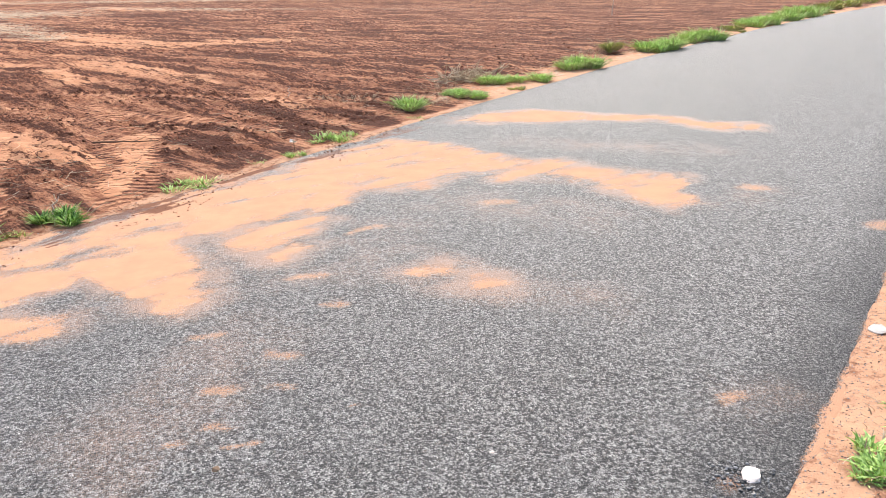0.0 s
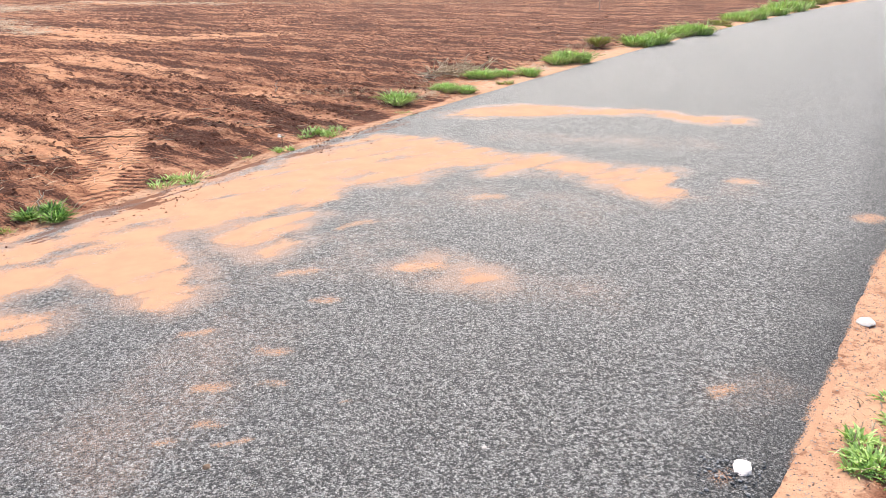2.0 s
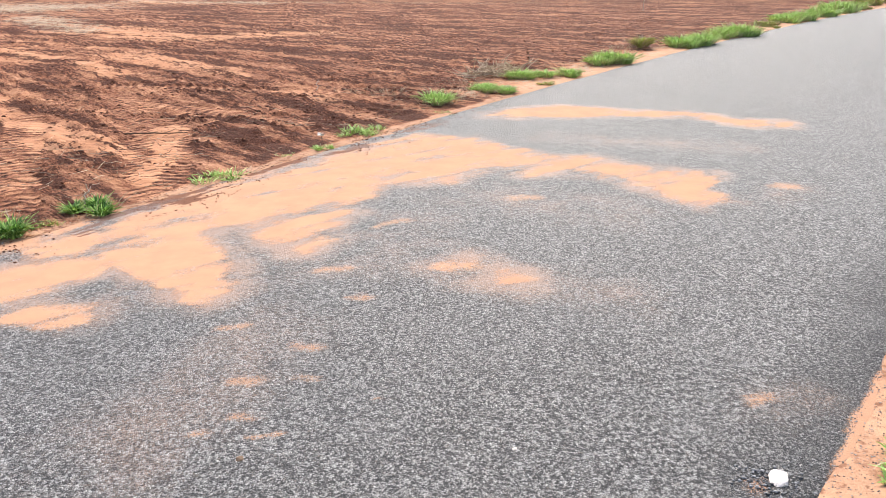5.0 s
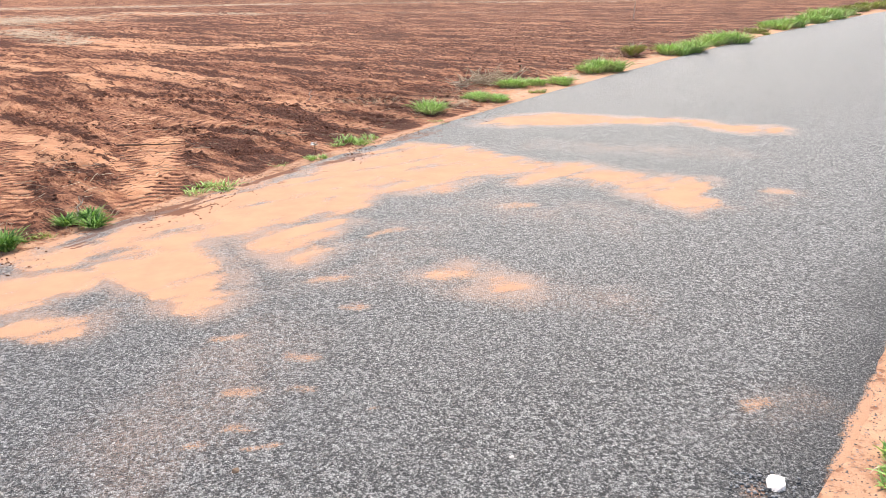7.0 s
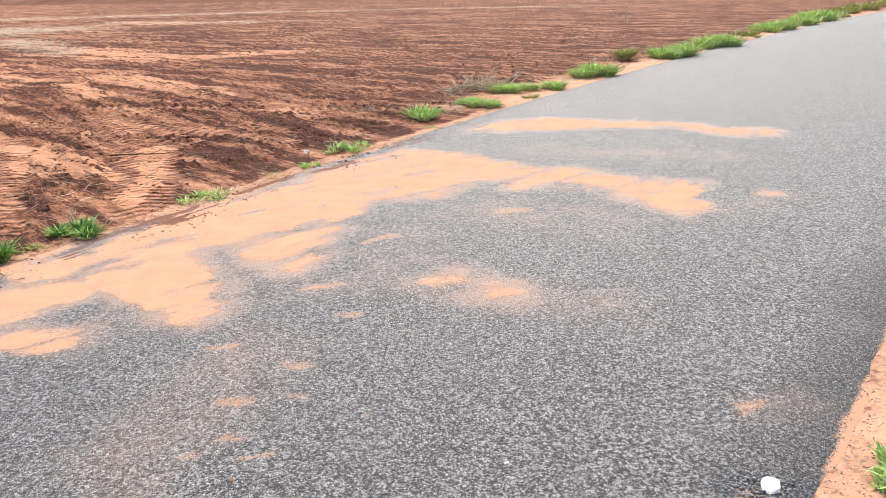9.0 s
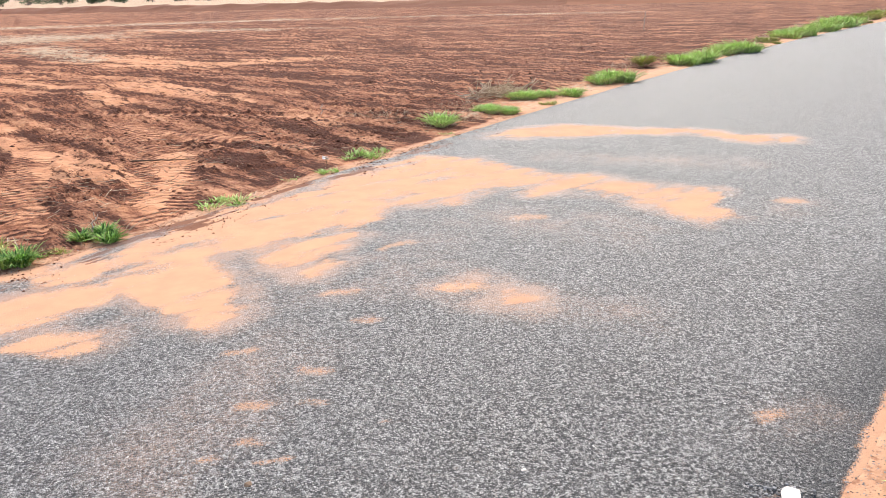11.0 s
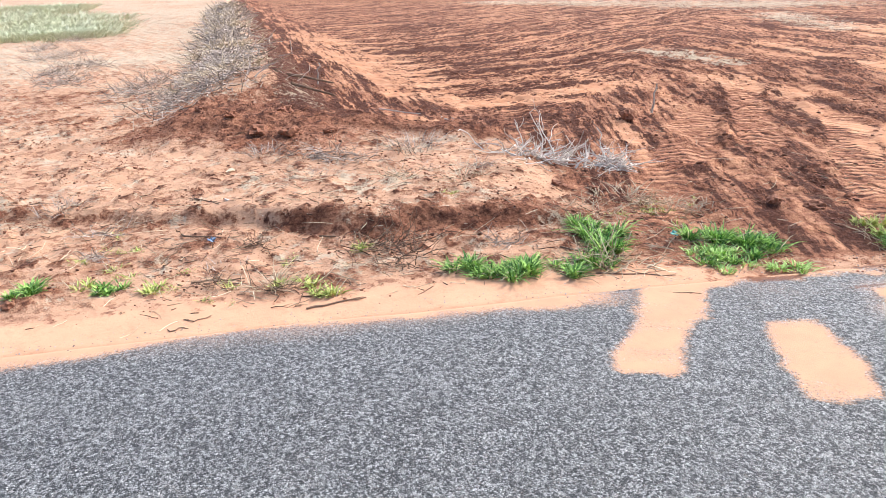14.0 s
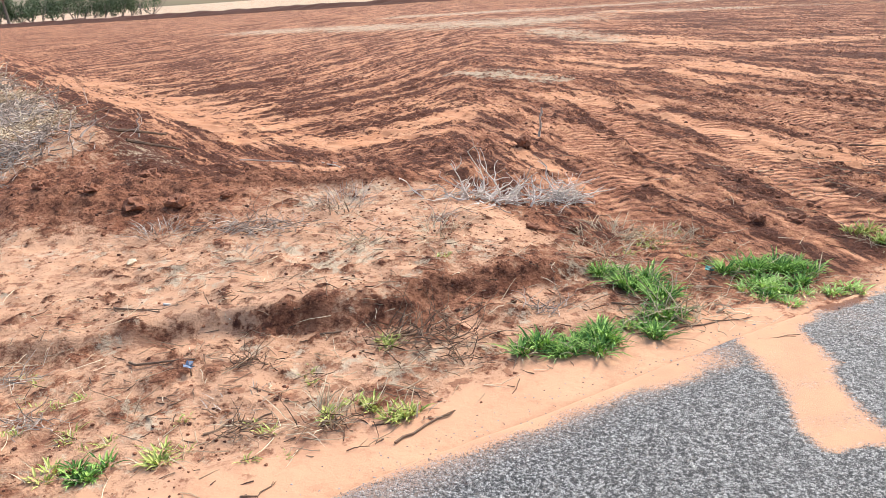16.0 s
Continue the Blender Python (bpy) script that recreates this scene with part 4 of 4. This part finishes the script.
def brush(x, y, length, width, height, stems, label, turn=0.0, sticks=0, mat=None, name="dead_brush", thick=0.006, reach=0.33, lift=0.5):
    """A heap of dead stems with a few larger branches."""
    ob = thing(name, x, y, label, "brushwood", "heaps of dead weeds")
    ca, sa = math.cos(turn), math.sin(turn)
    verts, faces = [], []
    spots = [(rng.gauss(0, 0.38) * length, rng.gauss(0, 0.36) * width) for _ in range(stems)]
    heights = levels([x + ca * u - sa * v for u, v in spots], [y + sa * u + ca * v for u, v in spots])
    for (u, v), ground_top in zip(spots, heights):
        a = rng.uniform(0, 6.28)
        px, py = ca * u - sa * v, sa * u + ca * v
        ground_z = float(ground_top) - ob.location.z
        h = height * rng.random() * math.exp(-(u / length) ** 2 - (v / width) ** 2)
        tube(verts, faces, crooked((px, py, ground_z + h * 0.4), (math.cos(a), math.sin(a), rng.uniform(-0.25, 0.9) * lift), rng.uniform(0.3, 1.0) * reach, 0.45, 4),
             thick * rng.uniform(0.4, 0.9), thick * 0.25, 3)
    mesh_from("stalk_tangle", verts, faces, mat or TWIG, ob, kind="stuff")
    for _ in range(sticks):
        verts, faces = [], []
        u, v = rng.gauss(0, 0.3) * length, rng.gauss(0, 0.25) * width
        px, py = ca * u - sa * v, sa * u + ca * v
        branch_mesh(verts, faces, (px, py, level(x + px, y + py) - ob.location.z), (rng.gauss(0, 0.6), rng.gauss(0, 0.6), rng.uniform(0.15, 1.0)), rng.uniform(0.6, 1.2) * height * 1.5, thick * 1.3)
        mesh_from("branch", verts, faces, mat or TWIG, ob)
    return ob


# pile of pale branches where headland and field meet
pile = brush(-3.86, 2.28, 0.60, 0.24, 0.14, 110, "heap of pale dead branches at the field's edge", 0.75, 12, PALE_TWIG, thick=0.008, reach=0.4)
for dx, dy, way, length in [(-0.14, 0.02, (0.10, 0.0, 1), 0.40), (0.02, 0.05, (0.25, 0.1, 1), 0.42), (-0.28, -0.05, (-0.05, 0.1, 1), 0.30), (0.10, -0.02, (0.3, 0.3, 0.9), 0.26)]:
    bv, bf = [], []
    branch_mesh(bv, bf, (dx, dy, 0.0), way, length, 0.007, 4)
    mesh_from("branch", bv, bf, PALE_TWIG, pile, "upright bleached branch")
brush(-3.46, 2.60, 0.20, 0.16, 0.24, 120, "clump of bleached white dead stems", 0.3, 3, PALE_TWIG)
brush(-3.05, 0.28, 0.35, 0.2, 0.05, 90, "mat of brown dead twigs on sand", 0.5, 2, BROWN_TWIG, thick=0.005)
brush(-2.05, 1.05, 0.35, 0.15, 0.06, 80, "litter of dry stalks beside green grass", 0.6, 3, STRAW, thick=0.005)
brush(1.35, 9.6, 0.8, 0.3, 0.25, 200, "tangle of pale dry grass at the field's edge", 1.0, 2, STRAW, thick=0.012)
brush(-4.9, 0.9, 0.6, 0.25, 0.06, 110, "scattered grey dead stalks on the headland", 0.5, 2, thick=0.005)
for px, py, length, turn, mat in [(-3.59, -0.33, 0.16, 0.4, BROWN_TWIG), (-2.78, 0.17, 0.22, 0.6, BROWN_TWIG), (-3.97, -1.12, 0.18, 0.2, TWIG), (-3.19, -0.70, 0.16, 0.9, BROWN_TWIG), (-4.45, -0.98, 0.2, 0.5, TWIG),
                                  (-2.66, 0.80, 0.16, 0.3, TWIG), (-3.86, 1.57, 0.16, 0.7, TWIG), (-4.96, 0.80, 0.2, 0.4, TWIG), (-4.0, 0.95, 0.2, 0.6, STRAW), (-2.68, 2.15, 0.2, 0.7, STRAW), (-2.85, -0.45, 0.2, 0.8, BROWN_TWIG)]:
    brush(px, py, length, length * 0.5, 0.05, 34, "small tangle of dead weeds on the sandy verge", turn, 1, mat, thick=0.004, reach=0.2)
# dead weeds over the bank, thicker towards its near end
for k in range(15):
    run = -0.55 + 0.95 * k + 0.08 * k * k
    bx = -9.2 - run
    by = 2.15 + 0.364 * run - 0.5
    size = 0.9 + 0.05 * k
    brush(bx, by - 0.15, 0.85 * size, 0.95, 0.16, 280 if k < 8 else 200, "grey heap of dead weeds along the soil bank", 2.79, 9 if k < 6 else 3, thick=0.010 + 0.0014 * k, reach=0.36 + 0.03 * k, mat=(TWIG, STRAW, TWIG)[k % 3], lift=0.25)
for px, py in [(-9.6, 0.9), (-10.6, 0.7), (-11.4, 1.3), (-8.4, 0.7), (-12.5, 0.2), (-14.0, 0.3), (-15.5, 1.2), (-17.3, 0.7), (-19.0, 1.4), (-21.5, 1.2), (-24.0, 2.4)]:
    brush(px, py, 1.3, 0.5, 0.03, 170, "flattened grey dead weeds on the sandy track", 2.8, 0, thick=0.007, reach=0.4)


# ---- sticks, stones and scraps ----
def stick(x, y, x1, y1, radius, label, lift=0.0, mat=None):
    ob_mesh = bpy.data.meshes.new("stick")
    verts, faces = [], []
    a, b = Vector((x, y, level(x, y) + radius)), Vector((x1, y1, level(x1, y1) + radius + lift))
    pts = [a.lerp(b, t / 6) + Vector((rng.gauss(0, 0.012), rng.gauss(0, 0.012), 0.0)) * (0 < t < 6) for t in range(7)]
    pts = [p - a for p in pts]
    tube(verts, faces, pts, radius, radius * 0.5, 5)
    tube(verts, faces, crooked(pts[4], pts[5] - pts[3] + Vector((0.03, 0.05, 0.02)), (b - a).length * 0.25, 0.2, 3), radius * 0.6, radius * 0.3, 4)
    ob_mesh.from_pydata(verts, [], faces)
    ob_mesh.materials.append(mat or BROWN_TWIG)
    ob = new("stick", ob_mesh)
    ob.location = a
    return tagged(ob, label, "stick", "fallen sticks")


for row in [(-2.62, -0.46, -2.55, -0.17, 0.006), (-1.82, 0.92, -1.55, 1.12, 0.003), (-1.94, 5.23, -1.41, 5.33, 0.009), (-2.87, -0.95, -2.83, -0.86, 0.0035),
            (-2.83, -1.06, -2.78, -0.98, 0.0035), (-3.30, -0.80, -3.18, -0.55, 0.006), (-2.4, 1.0, -2.0, 1.15, 0.005), (-2.05, 0.92, -1.78, 1.22, 0.004),
            (-4.1, -0.6, -3.8, -0.45, 0.007), (-3.5, 0.05, -3.2, 0.4, 0.006), (-4.6, -0.35, -4.3, -0.28, 0.006)]:
    stick(*row, "thin brown stick lying on the soil")
for row in [(-7.3, 2.75, -6.2, 3.05, 0.007), (-6.3, 2.95, -5.6, 2.75, 0.006), (-4.35, -0.22, -3.95, -0.12, 0.007)]:
    stick(*row, "pale bleached branch lying on red soil", mat=PALE_TWIG)
stick(-8.9, 2.3, -8.75, 2.9, 0.022, "short dark log jutting from the soil bank", 0.12)
stick(-8.1, 2.0, -7.95, 2.5, 0.02, "short dark log jutting from the soil bank", 0.08)
for px, py, h in [(-9.66, 3.11, 0.30), (5.62, 25.4, 0.55), (-0.85, 8.0, 0.12), (-1.05, 3.05, 0.14), (-4.75, 4.6, 0.3)]:
    stick(px, py, px + 0.02, py + 0.03, 0.006 + 0.008 * (h > 0.25), "thin dry stem standing upright in the soil", h, TWIG)


def stone(name, x, y, size, squash, label, mat, category="stone", sink=0.2, group=""):
    bm = bmesh.new()
    top = 1.0
    if category == "stone":
        for k in range(13):
            a, h = k * 2.4, rng.uniform(-0.6, 0.75)
            q = rng.uniform(0.85, 1.2) * (1 - 0.35 * max(h, 0))
            bm.verts.new((q * math.cos(a), q * math.sin(a), h))
        hull = bmesh.ops.convex_hull(bm, input=bm.verts)
        bmesh.ops.delete(bm, geom=[v for v in hull["geom_interior"] if isinstance(v, bmesh.types.BMVert)], context="VERTS")
        bmesh.ops.bevel(bm, geom=list(bm.edges), offset=0.06, segments=1, affect="EDGES", profile=0.5)
    else:
        bmesh.ops.create_icosphere(bm, subdivisions=3, radius=1.0)
    for v in bm.verts:
        f = 0.8 + (0.1 if category == "stone" else 0.45) * noise.noise(v.co * 1.3 + Vector((x * 7, y * 5, 0))) + (0.0 if category == "stone" else 0.28 * noise.noise(v.co * 3.7 + Vector((x * 3, y * 9, 2))))
        v.co = Vector((v.co.x * size[0] * f, v.co.y * size[1] * f, max(-0.4, min(top, v.co.z * f)) * size[2] * squash))
    me = bpy.data.meshes.new(name)
    bm.to_mesh(me)
    bm.free()
    me.materials.append(mat)
    ob = new(name, me)
    ob.location = (x, y, level(x, y) + size[2] * squash * (0.4 - sink))
    ob.rotation_euler = (0, 0, rng.uniform(0, 6))
    return tagged(ob, label, category, group)


stone("white_stone", 3.49, 1.74, (0.052, 0.046, 0.036), 1.0, "white angular stone on the sandy shoulder", WHITE_STONE)
stone("white_stone", 2.62, 0.68, (0.056, 0.042, 0.016), 1.0, "flat white stone bedded in broken asphalt", WHITE_STONE)
stone("pebble", 1.81, 0.73, (0.012, 0.009, 0.008), 1.0, "small white pebble lying on asphalt", WHITE_STONE)
stone("pebble", 0.94, 0.58, (0.017, 0.014, 0.012), 1.0, "small dark pebble lying on asphalt", BROWN_TWIG)
stone("pebble", 2.80, 0.50, (0.02, 0.016, 0.012), 1.0, "small pale pebble on the sandy shoulder", WHITE_STONE)
stone("stone", -5.17, 0.12, (0.06, 0.035, 0.02), 1.0, "flat yellowish stone on the sandy headland", STRAW)
stone("soil_clod", -4.66, 4.12, (0.10, 0.09, 0.09), 1.0, "round dark clod of earth on the field", CLOD, "clod", group="earth clods")
for px, py, r in [(-6.0, 0.72, 0.14), (-5.75, 0.9, 0.12), (-6.35, 0.6, 0.09), (-6.9, 0.5, 0.10), (-5.55, 1.2, 0.08), (-6.6, 1.25, 0.12), (-7.1, 0.95, 0.10), (-3.62, -1.72, 0.07),
                  (-3.55, -1.62, 0.05), (-3.1, 2.0, 0.06), (-2.9, 1.75, 0.05), (-3.3, 1.85, 0.07), (-0.9, 7.45, 0.08), (-1.9, 2.75, 0.09), (-2.1, 2.6, 0.07)]:
    stone("soil_clod", px, py, (r, r * 0.7, r * 0.6), 0.9, "lump of broken red-brown earth", CLOD, "clod", group="earth clods")

# crumpled scraps on short stems
BLUE = plain_material("faded_blue_plastic", (0.05, 0.08, 0.13), (0.18, 0.25, 0.36), 60.0, 0.5)
TEAL = plain_material("teal_plastic", (0.03, 0.16, 0.15), (0.10, 0.34, 0.31), 60.0, 0.5)
WHITE = plain_material("white_paper", (0.62, 0.60, 0.57), (0.80, 0.78, 0.75), 40.0, 0.7)


def scrap(x, y, size, lift, mat, label):
    ob = thing("plastic_scrap", x, y, label, "litter")
    verts, faces = [], []
    for k in range(7):
        a, q = k * 0.9, len(verts)
        verts += [(0, 0, lift), (size * math.cos(a), size * math.sin(a), lift + 0.2 * size + 0.4 * size * (k % 2)),
                  (size * 0.9 * math.cos(a + 0.8), size * 0.9 * math.sin(a + 0.8), lift - 0.2 * size + 0.3 * size * (k % 3)), (0.25 * size, 0, lift - 0.3 * size)]
        faces += [(q, q + 1, q + 2), (q, q + 2, q + 3)]
    mesh_from("crumpled_sheet", verts, faces, mat, ob)
    verts, faces = [], []
    tube(verts, faces, [Vector((0, 0, -0.01)), Vector((0.01, -0.005, lift * 0.4)), Vector((0, 0, lift))], 0.004, 0.003)
    mesh_from("stem", verts, faces, BROWN_TWIG, ob)
    return ob


scrap(-3.73, -0.53, 0.03, 0.05, BLUE, "crumpled faded blue plastic scrap on sand")
scrap(-2.10, 1.62, 0.03, 0.03, TEAL, "small teal plastic scrap between grass tufts")
scrap(0.02, 5.0, 0.035, 0.09, WHITE, "small white paper scrap caught on a weed")


# ---- loose stuff ----
def scatter(name, count, box, size, accept, mat, label, squash=0.7, category="soil"):
    verts, faces = [], []
    xs = np.array([rng.uniform(box[0], box[1]) for _ in range(count)])
    ys = np.array([rng.uniform(box[2], box[3]) for _ in range(count)])
    keep = accept(xs, ys) > np.array([rng.random() for _ in range(count)])
    d, dr = xs - left_edge(ys), xs - right_edge(ys)
    on_road = (d > 0.02) & (dr < -0.02)
    zs = np.where(on_road, 0.004, ground_height(xs, ys))
    for px, py, pz in zip(xs[keep], ys[keep], zs[keep]):
        s = size[0] * (size[1] / size[0]) ** (rng.random() ** 2.2)
        lump(verts, faces, (px, py, pz + s * squash * 0.15), s, squash)
    ob = mesh_from(name, verts, faces, mat)
    return tagged(ob, label, category, kind="stuff")


def loose_soil(x, y):
    sand, darkening, straw, field = ground_coats(x, y)[:4]
    d = x - left_edge(y)
    return (d < -0.1) * np.clip(0.22 + darkening * 0.55 + field * 0.25 - sand * 0.3, 0.05, 1) * ramp(-d, 0.25, 0.6) * (0.15 + 0.85 * ramp(fractal(x * 1.6, y * 1.6, 91, 3), 0.42, 0.6))


scatter("soil_crumbs", 34000, (-7.6, 1.5, -2.2, 8.0), (0.004, 0.026), loose_soil, CLOD, "crumbs and clods of dark red earth")
scatter("soil_clods", 20000, (-20.0, 6.0, 2.5, 22.0), (0.010, 0.032), loose_soil, CLOD, "clods of ploughed dark red earth")


def verge_soil(x, y):
    d = x - left_edge(y)
    return ramp(-d, 0.12, 0.5) * (1 - ramp(field_line(x, y), -0.2, 0.3)) * (0.06 + ramp(fractal(x * 2.4, y * 2.4, 141, 4), 0.46, 0.62))


scatter("verge_crumbs", 22000, (-8.0, -1.2, -2.3, 2.4), (0.003, 0.014), verge_soil, CLOD, "small dark crumbs of earth lying on the sandy verge")


def gate_edge(x, y):
    d = x - left_edge(y)
    return np.exp(-((d - 0.08) / 0.26) ** 2) * ramp(y, 1.7, 2.4) * (1 - ramp(y, 6.0, 7.5)) * (0.1 + ramp(fractal(x * 2.2, y * 2.2, 97, 3), 0.42, 0.6))


scatter("edge_crumbs", 26000, (-2.6, 1.6, 0.6, 7.5), (0.003, 0.010), gate_edge, CLOD, "dark crumbs of earth spilled onto the asphalt's edge")


def shoulder(x, y):
    dr = x - right_edge(y)
    d = x - left_edge(y)
    return np.exp(-((dr - 0.02) / 0.16) ** 2) + 0.5 * np.exp(-((d + 0.02) / 0.08) ** 2) * (y < 6)


scatter("loose_chippings", 30000, (-3.6, 0.6, -2.2, 4.5), (0.0025, 0.0055), shoulder, GREY_CHIP, "loose dark chippings spilled off the asphalt's edge", category="gravel")
scatter("shoulder_chippings", 46000, (2.0, 4.8, -0.3, 3.6), (0.0018, 0.0046), shoulder, GREY_CHIP, "loose dark chippings scattered over the sandy shoulder", category="gravel")

scatter("broken_chippings", 900, (2.42, 2.78, 0.52, 0.82), (0.003, 0.009), lambda x, y: np.exp(-((x - 2.57) / 0.09) ** 2 - ((y - 0.66) / 0.07) ** 2), GREY_CHIP, "loose dark chippings round a stone in broken asphalt", category="gravel")


def strewn(name, count, mat, label, length, radius):
    verts, faces = [], []
    spots = [(rng.uniform(-7.8, 0.8), rng.uniform(-2.3, 8.0)) for _ in range(count)]
    xs, ys = np.array([p[0] for p in spots]), np.array([p[1] for p in spots])
    d = xs - left_edge(ys)
    chance = np.exp(-((d + 0.8) / 1.6) ** 2) * ramp(-d, 0.08, 0.35) * (1 - 0.6 * ramp(field_line(xs, ys), 0, 0.6)) * (0.25 + 1.3 * ramp(fractal(xs * 1.5, ys * 1.5, 95, 3), 0.4, 0.6))
    for px, py, pz, c in zip(xs, ys, levels(xs, ys), chance):
        if rng.random() < c:
            a = rng.uniform(0, 6.28)
            tube(verts, faces, crooked((px, py, pz + 0.004), (math.cos(a), math.sin(a), rng.uniform(-0.05, 0.15)), rng.uniform(*length), 0.2, 3), radius, radius * 0.5, 3)
    return tagged(mesh_from(name, verts, faces, mat), label, "litter", kind="stuff")


strewn("stalk_litter", 7500, STRAW, "thin dry stalks strewn over the verge", (0.03, 0.2), 0.0022)
strewn("twig_litter", 6500, BROWN_TWIG, "dark broken twigs strewn over the verge", (0.02, 0.12), 0.003)


# ---- distance ----
LEAF = plain_material("dusty_foliage", (0.035, 0.065, 0.03), (0.11, 0.16, 0.075), 1.5, 0.7)
BARK = plain_material("grey_bark", (0.10, 0.08, 0.065), (0.22, 0.18, 0.15), 4.0, 0.9)
PALE_GRASS = plain_material("pale_tall_grass", (0.40, 0.43, 0.25), (0.70, 0.70, 0.52), 3.0, 0.7)


def leaf_cloud(verts, faces, centre, radii, count, leaf):
    for _ in range(count):
        v = Vector((rng.gauss(0, 1), rng.gauss(0, 1), rng.gauss(0, 1))).normalized() * rng.random() ** 0.4
        p = Vector(centre) + Vector((v.x * radii[0], v.y * radii[1], v.z * radii[2]))
        n = Vector((rng.gauss(0, 1), rng.gauss(0, 1), rng.gauss(0, 1))).normalized()
        u = n.orthogonal() * leaf * rng.uniform(0.6, 1.4)
        w = n.cross(u).normalized() * leaf * 0.6
        k = len(verts)
        verts += [tuple(p - u), tuple(p + w), tuple(p + u), tuple(p - w)]
        faces.append((k, k + 1, k + 2, k + 3))


def tree(x, y, height, label):
    ob = thing("tree", x, y, label, "tree")
    verts, faces = [], []
    top = Vector((-0.35, 0.1, height * 0.45))
    tube(verts, faces, [Vector((0.3, 0, -0.2)), Vector((0.1, 0, height * 0.2)), top], 0.28, 0.17, 8)
    tips = []
    for _ in range(9):
        w = Vector((rng.gauss(0, 0.8), rng.gauss(0, 0.8), rng.uniform(0.3, 1.0)))
        pts = crooked(top, w, height * rng.uniform(0.25, 0.5), 0.2, 4)
        tube(verts, faces, pts, 0.11, 0.03, 5)
        tips.append(pts[-1])
    mesh_from("trunk", verts, faces, BARK, ob)
    verts, faces = [], []
    for p in tips:
        for _ in range(3):
            leaf_cloud(verts, faces, p + Vector((rng.gauss(0, 0.5), rng.gauss(0, 0.5), rng.gauss(0, 0.4))), (height * 0.13, height * 0.13, height * 0.09), 120, 0.13)
    mesh_from("crown", verts, faces, LEAF, ob)
    return ob


def bush(x, y, width, height):
    ob = thing("bush", x, y, "dark grey-green bush on the far side of the field", "bush", "far bushes")
    verts, faces = [], []
    for _ in range(4):
        tube(verts, faces, crooked((rng.gauss(0, 0.2), rng.gauss(0, 0.2), -0.1), (rng.gauss(0, 0.5), rng.gauss(0, 0.5), 1), height * 0.7, 0.2, 4), 0.09, 0.03, 4)
    mesh_from("stem", verts, faces, BARK, ob)
    verts, faces = [], []
    for _ in range(11):
        leaf_cloud(verts, faces, (rng.gauss(0, 0.3) * width, rng.gauss(0, 0.25) * width, height * rng.uniform(0.2, 0.8)), (width * 0.22, width * 0.22, height * 0.22), 90, 0.15)
    mesh_from("leaves", verts, faces, LEAF, ob)
    return ob


tree(-127.5, 57.5, 8.5, "slender grey-trunked tree beyond the field")
stick(-122.0, 60.5, -122.1, 60.5, 0.06, "thin grey post beyond the field", 1.6, BARK)
for k in range(34):
    turn = radians(161.0 - 0.62 * k if k < 24 else 126.0 - 1.9 * (k - 24))
    far = 168 + rng.uniform(-6, 6)
    bush(far * math.cos(turn), far * math.sin(turn), rng.uniform(4.0, 6.0), rng.uniform(4.5, 7.0) if k < 24 else 2.4)


# bank of dark earth at the field's far end
def far_bank():
    line = [Vector((-190, 27.9, 0)), Vector((-121, 52.9, 0)), Vector((-55, 77, 0)), Vector((5, 66, 0)), Vector((40, 59.6, 0))]
    verts, faces = [], []
    for a, b in zip(line, line[1:]):
        count = int((b - a).length / 1.2)
        side = Vector((b.y - a.y, a.x - b.x, 0)).normalized()
        for i in range(count + 1):
            p = a.lerp(b, i / count) + side * rng.gauss(0, 0.12)
            k = len(verts)
            base = level(p.x, p.y)
            for off, h in ((-2.0, -0.1), (-0.9, 0.30), (-0.2, 0.55), (0.5, 0.48), (1.2, 0.2), (2.0, -0.1)):
                verts.append((p.x + side.x * off, p.y + side.y * off, base + h * rng.uniform(0.8, 1.2)))
            if i:
                faces += [(k + j, k + j + 1, k + j - 5, k + j - 6) for j in range(5)]
    ob = mesh_from("earth_bank", verts, faces, CLOD)
    return tagged(ob, "low bank of dark earth along the field's far end", "earth bank", kind="structure")


far_bank()


def tall_grass(x, y, radius, height, count, mat):
    ob = thing("tall_grass", x, y, "pale green tall grass beside the sandy track", "grass", "tall grass beyond the track")
    mesh_from("foliage", *blades(count * 2, radius, height * 0.55, width=0.016 + 0.0003 * abs(x), spread_out=0.9), mat, ob, kind="stuff")
    return ob


for k in range(34):
    run = rng.uniform(0, 1)
    px = -24.0 - 46 * run
    py = -2.0 - px * rng.uniform(0.10, 0.20)
    tall_grass(px, py, rng.uniform(1.2, 2.6), rng.uniform(0.4, 0.9) * (0.8 + 1.1 * run), 260, PALE_GRASS)
